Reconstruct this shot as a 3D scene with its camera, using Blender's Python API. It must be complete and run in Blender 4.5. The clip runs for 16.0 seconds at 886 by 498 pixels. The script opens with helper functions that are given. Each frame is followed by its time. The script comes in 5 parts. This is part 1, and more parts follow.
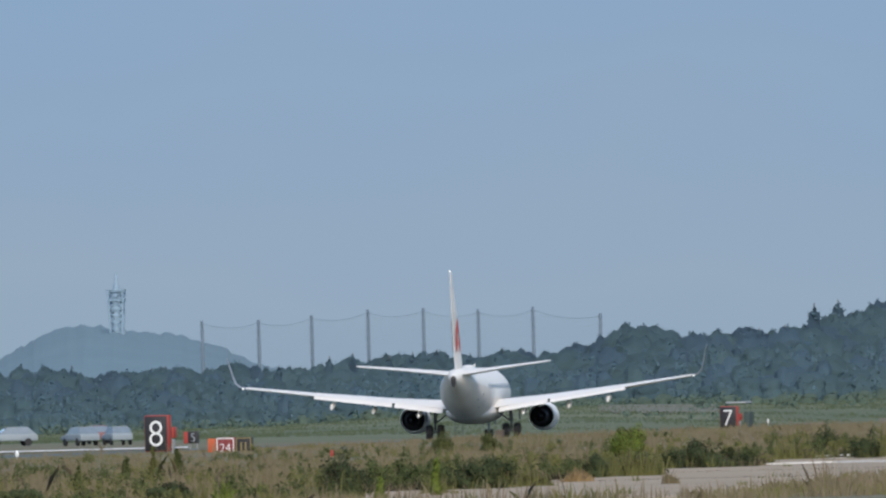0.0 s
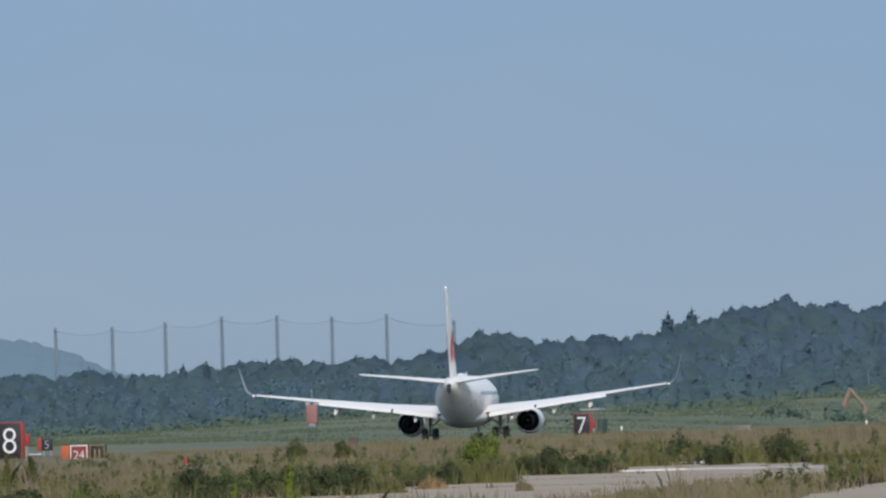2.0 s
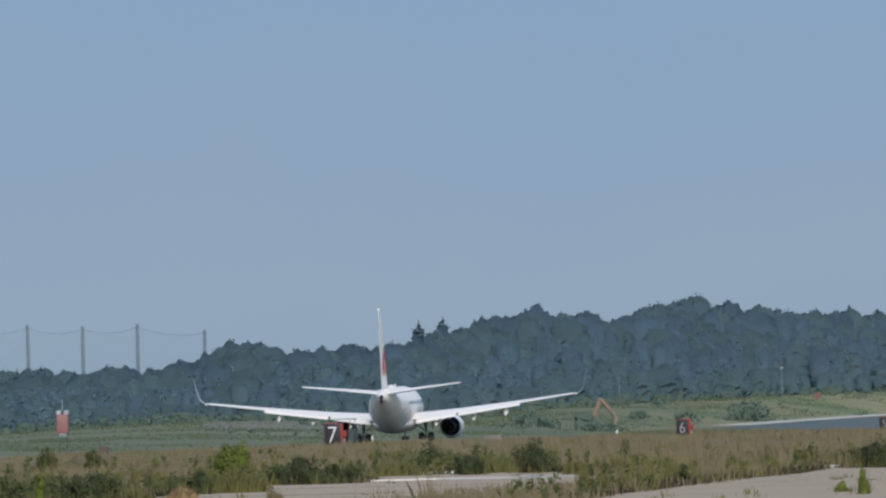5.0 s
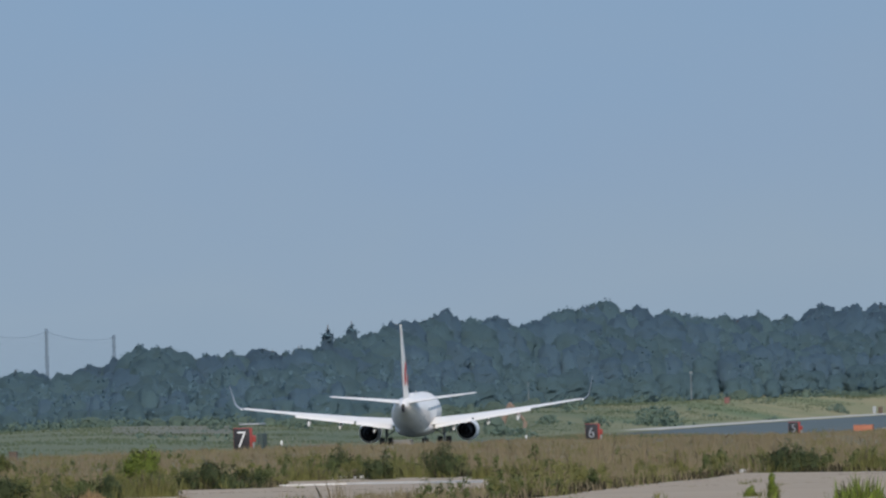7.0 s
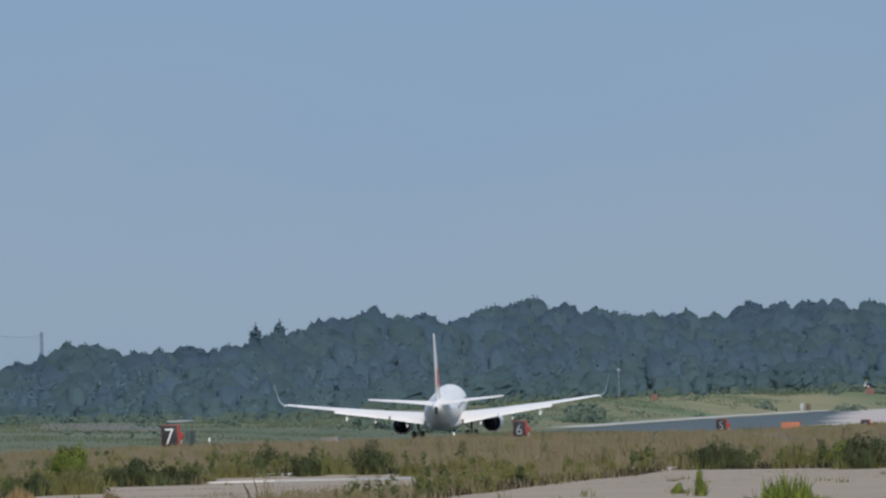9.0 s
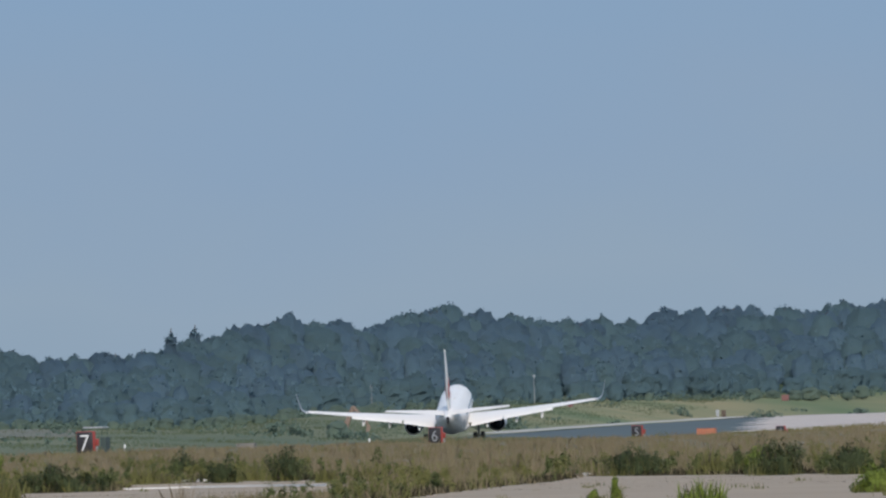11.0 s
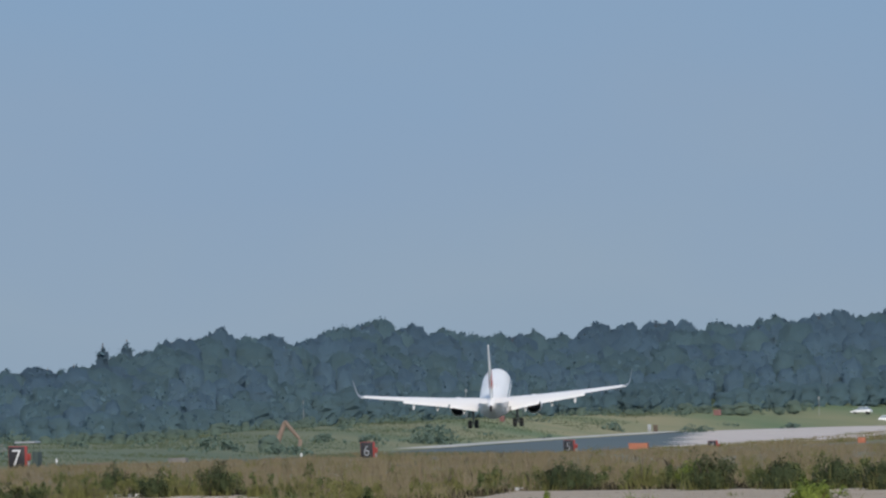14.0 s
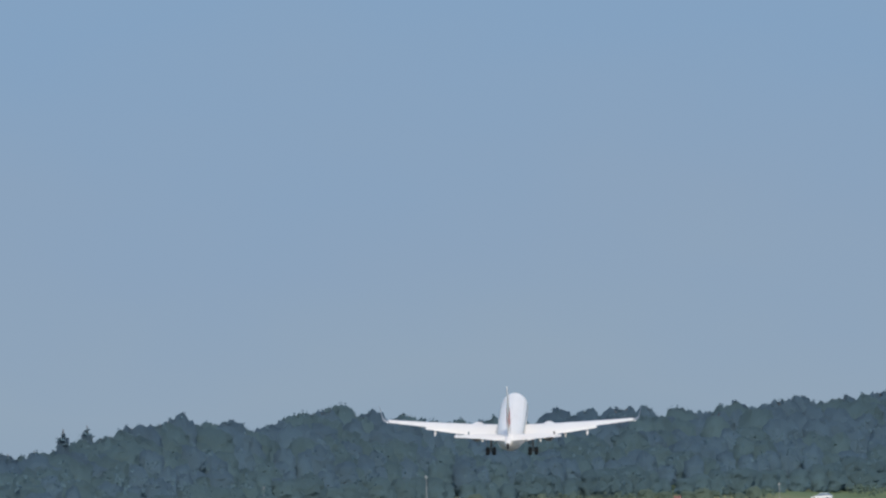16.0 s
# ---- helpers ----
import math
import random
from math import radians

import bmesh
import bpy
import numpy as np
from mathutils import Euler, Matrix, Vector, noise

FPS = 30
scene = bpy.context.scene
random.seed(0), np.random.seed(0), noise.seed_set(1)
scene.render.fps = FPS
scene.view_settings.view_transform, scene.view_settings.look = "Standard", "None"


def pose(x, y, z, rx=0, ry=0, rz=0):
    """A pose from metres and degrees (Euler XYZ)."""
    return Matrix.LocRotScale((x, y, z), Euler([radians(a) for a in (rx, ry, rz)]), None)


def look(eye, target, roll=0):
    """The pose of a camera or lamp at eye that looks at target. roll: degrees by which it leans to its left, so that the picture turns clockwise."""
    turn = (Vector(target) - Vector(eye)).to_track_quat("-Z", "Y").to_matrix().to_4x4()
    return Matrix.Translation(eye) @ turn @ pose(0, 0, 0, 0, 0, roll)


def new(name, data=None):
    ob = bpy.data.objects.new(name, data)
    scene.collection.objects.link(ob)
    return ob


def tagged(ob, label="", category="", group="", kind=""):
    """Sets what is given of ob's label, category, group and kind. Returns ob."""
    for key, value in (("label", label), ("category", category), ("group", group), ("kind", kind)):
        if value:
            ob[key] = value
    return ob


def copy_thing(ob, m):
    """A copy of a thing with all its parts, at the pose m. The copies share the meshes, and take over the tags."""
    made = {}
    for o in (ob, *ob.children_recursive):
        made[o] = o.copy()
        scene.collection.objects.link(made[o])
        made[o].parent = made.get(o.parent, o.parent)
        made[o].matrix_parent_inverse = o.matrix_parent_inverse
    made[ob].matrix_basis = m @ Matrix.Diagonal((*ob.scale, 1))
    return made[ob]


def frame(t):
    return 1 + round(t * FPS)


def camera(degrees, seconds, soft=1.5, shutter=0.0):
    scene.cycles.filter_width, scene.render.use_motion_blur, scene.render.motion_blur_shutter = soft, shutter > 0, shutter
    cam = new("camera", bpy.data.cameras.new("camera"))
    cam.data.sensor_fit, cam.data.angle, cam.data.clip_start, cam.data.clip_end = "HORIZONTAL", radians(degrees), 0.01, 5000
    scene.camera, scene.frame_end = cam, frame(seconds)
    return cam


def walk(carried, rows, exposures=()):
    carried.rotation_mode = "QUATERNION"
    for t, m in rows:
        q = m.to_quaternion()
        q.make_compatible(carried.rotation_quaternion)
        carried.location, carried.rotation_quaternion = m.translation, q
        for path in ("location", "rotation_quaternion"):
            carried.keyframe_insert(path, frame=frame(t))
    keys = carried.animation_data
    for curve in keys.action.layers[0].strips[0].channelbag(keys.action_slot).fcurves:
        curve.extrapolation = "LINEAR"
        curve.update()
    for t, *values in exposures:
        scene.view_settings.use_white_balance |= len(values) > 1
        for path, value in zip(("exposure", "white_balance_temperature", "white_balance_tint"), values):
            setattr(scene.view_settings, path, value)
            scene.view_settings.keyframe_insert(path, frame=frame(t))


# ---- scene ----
# Camera on a tripod at the airfield fence, panning only. F, HU and HV turn the pan's units into angles:
# u runs to the right, v down, both in units of 1/F radians; the runway runs along +y.
F, HU, HV, EYE = 29000.0, 3170.0, 294.0, 1.6
cam = camera(math.degrees(2 * math.atan(784 / F)), 16.0, soft=2.4)


def spot(u, v, d):
    """The place d metres from the camera in the direction u, v."""
    a = (u - HU) / F
    return Vector((d * math.sin(a), d * math.cos(a), EYE - (v - HV) / F * d))


PAN = [
    (0.0, -0.0, 0.0),
    (0.5, 24.5, 0.6),
    (1.0, 128.3, -4.3),
    (1.5, 181.9, -3.4),
    (2.0, 259.1, -5.9),
    (2.5, 357.7, -0.7),
    (3.0, 428.9, 2.7),
    (3.5, 548.9, -3.4),
    (4.0, 656.9, -5.2),
    (4.2, 674.2, -8.5),
    (6.3, 812.8, -13.4),
    (6.5, 859.9, -14.2),
    (7.0, 861.5, -15.9),
    (7.5, 921.4, -16.1),
    (8.0, 947.5, -13.5),
    (8.5, 936.8, -10.9),
    (9.0, 989.2, -7.5),
    (9.2, 1040.2, -7.3),
    (11.3, 1139.4, -15.0),
    (11.5, 1138.9, -15.0),
    (12.0, 1176.8, -14.6),
    (12.5, 1225.8, -19.5),
    (13.0, 1244.5, -24.1),
    (13.5, 1251.3, -31.9),
    (14.0, 1260.2, -37.8),
    (14.5, 1257.9, -59.0),
    (15.0, 1265.0, -95.0),
    (15.5, 1308.1, -143.6),
    (16.0, 1334.3, -188.3),
]
walk(cam, [(t, look((0, 0, EYE), spot(u, v, 1000.0), -1.5)) for t, u, v in PAN],
     exposures=[(0.0, 0.55), (4.0, 0.50), (9.0, 0.45), (16.0, 0.45)])

# ---------------------------------------------------------------- light
SUN_EL, SUN_AZ = radians(37), radians(167)   # azimuth from +y towards +x
world = bpy.data.worlds.new("world")
scene.world = world
world.use_nodes = True
wn = world.node_tree.nodes
sky = wn.new("ShaderNodeTexSky")
sky.sky_type, sky.sun_disc = "NISHITA", False
sky.sun_elevation, sky.sun_rotation = SUN_EL, SUN_AZ
sky.air_density, sky.dust_density, sky.ozone_density = 1.0, 0.9, 1.6
world.node_tree.links.new(sky.outputs[0], wn["Background"].inputs[0])
wn["Background"].inputs[1].default_value = 0.135
sun_data = bpy.data.lights.new("sun", "SUN")
sun_data.energy, sun_data.angle, sun_data.color = 1.85, radians(16), (1.0, 0.905, 0.77)
sun = new("sun", sun_data)
sun.matrix_world = look((0, 0, 0), (-math.sin(SUN_AZ) * math.cos(SUN_EL), -math.cos(SUN_AZ) * math.cos(SUN_EL), -math.sin(SUN_EL)))


# ---------------------------------------------------------------- materials
def mat(name, color, rough=0.6, metal=0.0, dark=None, scale=3.0, bump=0.0, fine=None, island=0.0, coat=0.0, per_object=0.0):
    """A surface of two tones mixed by noise at two scales, with fine relief."""
    m = bpy.data.materials.new(name)
    m.use_nodes = True
    n, l = m.node_tree.nodes, m.node_tree.links
    p = n["Principled BSDF"]
    p.inputs["Roughness"].default_value, p.inputs["Metallic"].default_value = rough, metal
    p.inputs["Coat Weight"].default_value = coat
    dark = dark or tuple(c * 0.75 for c in color)
    geo, tex = n.new("ShaderNodeNewGeometry"), n.new("ShaderNodeTexCoord")
    big, small = n.new("ShaderNodeTexNoise"), n.new("ShaderNodeTexNoise")
    big.inputs["Scale"].default_value, small.inputs["Scale"].default_value = scale, fine or scale * 9
    big.inputs["Detail"].default_value = small.inputs["Detail"].default_value = 4
    l.new(tex.outputs["Object"], big.inputs["Vector"])
    l.new(tex.outputs["Object"], small.inputs["Vector"])
    add = n.new("ShaderNodeMath")
    add.operation = "MULTIPLY_ADD"
    add.inputs[1].default_value = 0.45
    l.new(small.outputs["Fac"], add.inputs[0])
    half = n.new("ShaderNodeMath")
    half.operation = "MULTIPLY_ADD"
    half.inputs[1].default_value, half.inputs[2].default_value = 0.9, -0.18
    l.new(big.outputs["Fac"], half.inputs[0])
    l.new(half.outputs[0], add.inputs[2])
    factor = add.outputs[0]
    for amount, source in ((island, geo.outputs["Random Per Island"]), (per_object, n.new("ShaderNodeObjectInfo").outputs["Random"])):
        if amount:
            more = n.new("ShaderNodeMath")
            more.operation = "MULTIPLY_ADD"
            more.inputs[1].default_value = amount
            l.new(source, more.inputs[0])
            shift = n.new("ShaderNodeMath")
            shift.operation = "SUBTRACT"
            shift.inputs[1].default_value = amount / 2
            l.new(factor, shift.inputs[0])
            l.new(shift.outputs[0], more.inputs[2])
            factor = more.outputs[0]
    ramp = n.new("ShaderNodeMapRange")
    ramp.inputs[1].default_value, ramp.inputs[2].default_value = 0.2, 0.85
    l.new(factor, ramp.inputs[0])
    mix = n.new("ShaderNodeMix")
    mix.data_type = "RGBA"
    mix.inputs[6].default_value, mix.inputs[7].default_value = (*dark, 1), (*color, 1)
    l.new(ramp.outputs[0], mix.inputs[0])
    l.new(mix.outputs[2], p.inputs["Base Color"])
    if bump:
        b = n.new("ShaderNodeBump")
        b.inputs["Strength"].default_value, b.inputs["Distance"].default_value = bump, 0.05
        l.new(small.outputs["Fac"], b.inputs["Height"])
        l.new(b.outputs[0], p.inputs["Normal"])
    return m


def leafy(m, share=0.4):
    """Let light pass through thin leaves."""
    n, l = m.node_tree.nodes, m.node_tree.links
    p, out = n["Principled BSDF"], n["Material Output"]
    p.inputs["Specular IOR Level"].default_value = 0.2
    t, mx = n.new("ShaderNodeBsdfTranslucent"), n.new("ShaderNodeMixShader")
    mx.inputs[0].default_value = share
    l.new(p.inputs["Base Color"].links[0].from_socket, t.inputs["Color"])
    l.new(p.outputs[0], mx.inputs[1])
    l.new(t.outputs[0], mx.inputs[2])
    l.new(mx.outputs[0], out.inputs["Surface"])
    return m


def sward(m, share=0.7):
    """Light thin blades by the lie of the whole sward more than by the turn of each."""
    n, l = m.node_tree.nodes, m.node_tree.links
    geo, mix, straight = n.new("ShaderNodeNewGeometry"), n.new("ShaderNodeMix"), n.new("ShaderNodeVectorMath")
    mix.data_type = "VECTOR"
    mix.inputs[0].default_value = share
    l.new(geo.outputs["Normal"], mix.inputs[4])
    mix.inputs[5].default_value = (0.05, -0.55, 0.83)
    straight.operation = "NORMALIZE"
    l.new(mix.outputs[1], straight.inputs[0])
    l.new(straight.outputs[0], n["Principled BSDF"].inputs["Normal"])
    return m


def glow(name, color, strength):
    m = bpy.data.materials.new(name)
    m.use_nodes = True
    p = m.node_tree.nodes["Principled BSDF"]
    p.inputs["Base Color"].default_value = p.inputs["Emission Color"].default_value = (*color, 1)
    p.inputs["Emission Strength"].default_value = strength
    return m


M_GROUND = mat("dry_meadow", (0.175, 0.148, 0.082), 0.95, dark=(0.095, 0.098, 0.047), scale=0.035, fine=0.6)
M_FIELD = mat("field_grass", (0.150, 0.150, 0.072), 0.95, dark=(0.055, 0.088, 0.040), scale=0.035, fine=0.12)


def dry_towards_east(m):
    """Let the field grass turn dry and pale along the slope on its eastern side."""
    n, l = m.node_tree.nodes, m.node_tree.links
    p = n["Principled BSDF"]
    tex, sep, div, ramp = n.new("ShaderNodeTexCoord"), n.new("ShaderNodeSeparateXYZ"), n.new("ShaderNodeMath"), n.new("ShaderNodeMapRange")
    l.new(tex.outputs["Object"], sep.inputs[0])
    div.operation = "DIVIDE"
    l.new(sep.outputs["X"], div.inputs[0])
    l.new(sep.outputs["Y"], div.inputs[1])
    l.new(div.outputs[0], ramp.inputs[0])
    ramp.inputs[1].default_value, ramp.inputs[2].default_value = (900 - HU) / F, (1450 - HU) / F
    streak = n.new("ShaderNodeMapping")
    streak.inputs["Scale"].default_value = (0.35, 0.22, 1.0)
    l.new(tex.outputs["Object"], streak.inputs[0])
    for other in [k for k in n if k.type == "TEX_NOISE"]:
        l.new(streak.outputs[0], other.inputs["Vector"])
    dry = n.new("ShaderNodeTexNoise")
    dry.inputs["Scale"].default_value, dry.inputs["Detail"].default_value = 0.045, 6
    l.new(streak.outputs[0], dry.inputs["Vector"])
    tone = n.new("ShaderNodeMix")
    tone.data_type = "RGBA"
    tone.inputs[6].default_value, tone.inputs[7].default_value = (0.105, 0.150, 0.058, 1), (0.258, 0.226, 0.112, 1)
    sharp = n.new("ShaderNodeMapRange")
    sharp.inputs[1].default_value, sharp.inputs[2].default_value = 0.36, 0.64
    l.new(dry.outputs["Fac"], sharp.inputs[0])
    l.new(sharp.outputs[0], tone.inputs[0])
    mix = n.new("ShaderNodeMix")
    mix.data_type = "RGBA"
    l.new(ramp.outputs[0], mix.inputs[0])
    l.new(p.inputs["Base Color"].links[0].from_socket, mix.inputs[6])
    l.new(tone.outputs[2], mix.inputs[7])
    l.new(mix.outputs[2], p.inputs["Base Color"])


dry_towards_east(M_FIELD)
# asphalt tinted teal, the mirrored woods of the mirage put into its colour
M_ASPHALT = mat("mirage_teal_asphalt", (0.080, 0.104, 0.100), 0.85, dark=(0.064, 0.086, 0.084), scale=0.02, fine=0.15)
M_EARTH = mat("dull_brown_earth", (0.165, 0.148, 0.108), 0.95, dark=(0.110, 0.125, 0.085), scale=0.03, fine=0.2)
M_TRACK = mat("bare_reddish_earth", (0.34, 0.25, 0.20), 0.95, dark=(0.22, 0.20, 0.12), scale=0.05, fine=0.4)
M_CONCRETE = mat("old_concrete", (0.375, 0.295, 0.200), 0.9, dark=(0.262, 0.203, 0.135), scale=0.12, fine=1.1)
# concrete whose paleness also carries the bright sky mirage over the far runway
M_PALE = mat("mirage_pale_concrete", (0.62, 0.55, 0.48), 0.9, dark=(0.36, 0.31, 0.27), scale=0.06, fine=0.5)
M_GRASS = sward(leafy(mat("dry_grass", (0.284, 0.233, 0.145), 0.9, dark=(0.152, 0.127, 0.068), scale=0.06, fine=0.9, island=0.3), 0.35))
M_GREEN = sward(leafy(mat("green_grass", (0.215, 0.208, 0.075), 0.9, dark=(0.095, 0.102, 0.036), scale=0.1, fine=0.9, island=0.4), 0.35))
M_LEAF = leafy(mat("shrub_leaf", (0.130, 0.152, 0.056), 0.85, dark=(0.058, 0.074, 0.026), scale=1.2, island=0.3), 0.3)
M_DARKLEAF = leafy(mat("dark_shrub_leaf", (0.090, 0.112, 0.050), 0.85, dark=(0.038, 0.052, 0.024), scale=1.2, island=0.3), 0.25)
M_BRIGHT = leafy(mat("young_leaf", (0.240, 0.300, 0.055), 0.8, dark=(0.100, 0.135, 0.030), scale=1.2, island=0.5), 0.3)
M_STRAW = sward(leafy(mat("straw", (0.42, 0.30, 0.15), 0.85, dark=(0.25, 0.17, 0.08), scale=2, island=0.6)))
# leaves and needles of the wood carry the distance haze as blue base colour
M_TREE = leafy(mat("haze_blue_tree_leaf", (0.133, 0.216, 0.240), 0.95, dark=(0.104, 0.172, 0.196), scale=0.03, fine=0.7, island=0.2, per_object=0.45), 0.5)
M_PINE = leafy(mat("haze_blue_needles", (0.120, 0.196, 0.252), 0.95, dark=(0.093, 0.152, 0.204), scale=0.03, fine=0.7, island=0.2, per_object=0.45), 0.5)
M_SPRAY = leafy(mat("haze_blue_leaf_spray", (0.126, 0.204, 0.240), 0.95, dark=(0.097, 0.160, 0.196), scale=0.03, fine=0.7, island=0.2), 0.4)
M_BUSH = leafy(mat("bush_leaf", (0.155, 0.212, 0.160), 0.95, dark=(0.122, 0.174, 0.140), scale=0.2, fine=0.8, island=0.08, per_object=0.5), 0.35)
M_FIELDGRASS = sward(leafy(mat("field_grass_blades", (0.130, 0.150, 0.082), 0.95, dark=(0.080, 0.110, 0.066), scale=0.02, fine=0.2, island=0.3), 0.35))
M_SHOULDER = mat("overgrown_concrete", (0.66, 0.63, 0.58), 0.9, dark=(0.22, 0.21, 0.15), scale=0.04, fine=0.35)
M_SIGNRED = mat("dark_red_sign_face", (0.24, 0.035, 0.035), 0.6, dark=(0.18, 0.03, 0.03), scale=1.5)
# red of the mast box greyed to hold the haze in its colour
M_MASTRED = mat("haze_dulled_box_red", (0.27, 0.125, 0.115), 0.7, dark=(0.21, 0.105, 0.10), scale=1.5)
M_HUT = mat("dark_green_hut_wall", (0.055, 0.078, 0.072), 0.9, scale=1.5)
M_TRUNK = mat("bark", (0.12, 0.09, 0.07), 0.9, scale=2, bump=0.3)
M_WHITE = mat("white_aircraft_paint", (0.84, 0.815, 0.77), 0.5, dark=(0.77, 0.735, 0.68), scale=0.25, fine=3, coat=0.1)
M_BELLY = mat("beige_white_paint", (0.80, 0.745, 0.68), 0.5, dark=(0.66, 0.585, 0.51), scale=0.5, fine=4)
# white winglets greyed, their dim edge-on light put into the colour
M_WINGLET = mat("shade_grey_winglet_paint", (0.30, 0.33, 0.36), 0.5, scale=1)
M_METAL = mat("dull_metal", (0.45, 0.45, 0.46), 0.4, 0.9, scale=2)
M_DARK = mat("sooty_metal", (0.035, 0.035, 0.04), 0.55, 0.4, scale=2)
M_TYRE = mat("tyre_rubber", (0.025, 0.025, 0.027), 0.85, scale=4)
M_STRUT = mat("grey_gear_paint", (0.20, 0.21, 0.22), 0.5, scale=3)
M_PORT = mat("cabin_window_pane", (0.20, 0.25, 0.30), 0.2, scale=2)
M_RED = mat("faded_red_paint", (0.40, 0.050, 0.035), 0.6, dark=(0.28, 0.04, 0.03), scale=1.5)
M_EMBLEM = mat("bright_red_emblem_paint", (0.60, 0.055, 0.04), 0.5, dark=(0.52, 0.05, 0.035), scale=1.0)
M_ORANGE = mat("orange_paint", (0.52, 0.115, 0.04), 0.6, dark=(0.4, 0.08, 0.03), scale=1.5)
M_BLACK = mat("black_sign_face", (0.025, 0.022, 0.025), 0.5, scale=2)
M_LETTER = mat("white_sign_letter", (0.85, 0.85, 0.84), 0.5, dark=(0.7, 0.7, 0.69), scale=2)
M_GREY = mat("grey_equipment_paint", (0.35, 0.35, 0.36), 0.6, scale=1.5)
M_POLE = mat("blue_grey_steel_pole", (0.155, 0.205, 0.262), 0.8, 0.0, dark=(0.12, 0.168, 0.22), scale=0.6)
M_BOX = mat("weathered_grey_concrete", (0.24, 0.23, 0.22), 0.9, dark=(0.17, 0.165, 0.155), scale=1.5)
M_HEAD = mat("pale_grey_lamp_paint", (0.38, 0.40, 0.42), 0.6, scale=2)
# the far hill's pale blue is distance haze put into its base colour
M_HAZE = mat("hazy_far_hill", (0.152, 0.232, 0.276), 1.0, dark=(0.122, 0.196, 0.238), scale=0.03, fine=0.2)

M_KERB = mat("whitish_kerb", (0.84, 0.82, 0.78), 0.85, dark=(0.62, 0.59, 0.55), scale=0.8, fine=5)
M_STRAW2 = sward(leafy(mat("tan_stalks", (0.262, 0.210, 0.140), 0.9, dark=(0.175, 0.140, 0.084), scale=0.08, fine=0.9, island=0.3), 0.35))
# near-black brown: shade at the pavement edge put into colour, also dark joint grass
M_SCRUB = leafy(mat("shade_scrub_and_joint_grass", (0.075, 0.062, 0.036), 0.9, dark=(0.035, 0.032, 0.020), scale=0.6, island=0.7))


# ---------------------------------------------------------------- builders
def part(name, bm, material, parent=None, label="", smooth=True):
    """Links a bmesh as one mesh object."""
    me = bpy.data.meshes.new(name)
    bmesh.ops.recalc_face_normals(bm, faces=bm.faces)
    bm.to_mesh(me)
    bm.free()
    for mt in (material if isinstance(material, (list, tuple)) else [material]):
        me.materials.append(mt)
    if smooth:
        me.shade_smooth()
        me.set_sharp_from_angle(angle=radians(38))
    ob = new(name, me)
    ob.parent = parent
    if label:
        tagged(ob, label)
    return ob


def raw(name, verts, faces, material, parent=None, normals=None):
    """A mesh object straight from arrays of points and of equal-sided faces; normals round off the shading of foliage."""
    me = bpy.data.meshes.new(name)
    verts, faces = np.asarray(verts, np.float32), np.asarray(faces, np.int32)
    me.vertices.add(len(verts))
    me.vertices.foreach_set("co", verts.ravel())
    k = faces.shape[1]
    me.loops.add(faces.size)
    me.loops.foreach_set("vertex_index", faces.ravel())
    me.polygons.add(len(faces))
    me.polygons.foreach_set("loop_start", np.arange(0, faces.size, k, dtype=np.int32))
    me.update(calc_edges=True)
    if normals is not None:
        me.attributes.new("custom_normal", "FLOAT_VECTOR", "POINT").data.foreach_set("vector", np.asarray(normals, np.float32).ravel())
    me.materials.append(material)
    ob = new(name, me)
    ob.parent = parent
    return ob


def loft(bm, rings, caps=True):
    """Skin a list of equal closed rings of points."""
    vs = [[bm.verts.new(p) for p in r] for r in rings]
    n = len(vs[0])
    for a, b in zip(vs, vs[1:]):
        for i in range(n):
            bm.faces.new((a[i], a[(i + 1) % n], b[(i + 1) % n], b[i]))
    if caps:
        bm.faces.new(vs[0][::-1])
        bm.faces.new(vs[-1])
    return bm


def circle(cx, cy, cz, rx, rz, n=24):
    """A ring across the y axis."""
    return [(cx + rx * math.sin(2 * math.pi * i / n), cy, cz + rz * math.cos(2 * math.pi * i / n)) for i in range(n)]


def block(bm, cx, cy, cz, sx, sy, sz, bevel=0.0):
    r = bmesh.ops.create_cube(bm, size=1, matrix=Matrix.LocRotScale((cx, cy, cz), None, (sx, sy, sz)))
    if bevel:
        edges = list({e for v in r["verts"] for e in v.link_edges})
        bmesh.ops.bevel(bm, geom=edges, offset=bevel, segments=2, affect="EDGES", profile=0.5)
    return bm


def rod(bm, a, b, ra, rb=None, n=8):
    """A tapered round bar from a to b."""
    a, b = Vector(a), Vector(b)
    q = (b - a).to_track_quat("Z", "Y")
    rings = [[p + q @ Vector((r * math.cos(2 * math.pi * i / n), r * math.sin(2 * math.pi * i / n), 0)) for i in range(n)]
             for p, r in ((a, ra), (b, rb if rb is not None else ra))]
    return loft(bm, rings)


def empty(name, m, label, category, group="", kind=""):
    ob = new(name)
    ob.empty_display_size = 0.3
    ob.matrix_world = m
    return tagged(ob, label, category, group, kind)


def smooth01(x, a, b):
    k = min(1.0, max(0.0, (x - a) / (b - a)))
    return k * k * (3 - 2 * k)


def curve_at(x, table):
    return float(np.interp(x, [p[0] for p in table], [p[1] for p in table]))


# ---------------------------------------------------------------- terrain
RUNWAY_X, RUNWAY_HALF = -134.0, 23.0
MEADOW_Z = [(0, 0), (484, 0.0), (540, 0.10), (720, 0.38), (1000, 0.36), (1300, 0.08), (1600, -0.15), (2000, -0.5), (2600, -0.6), (5000, 0)]
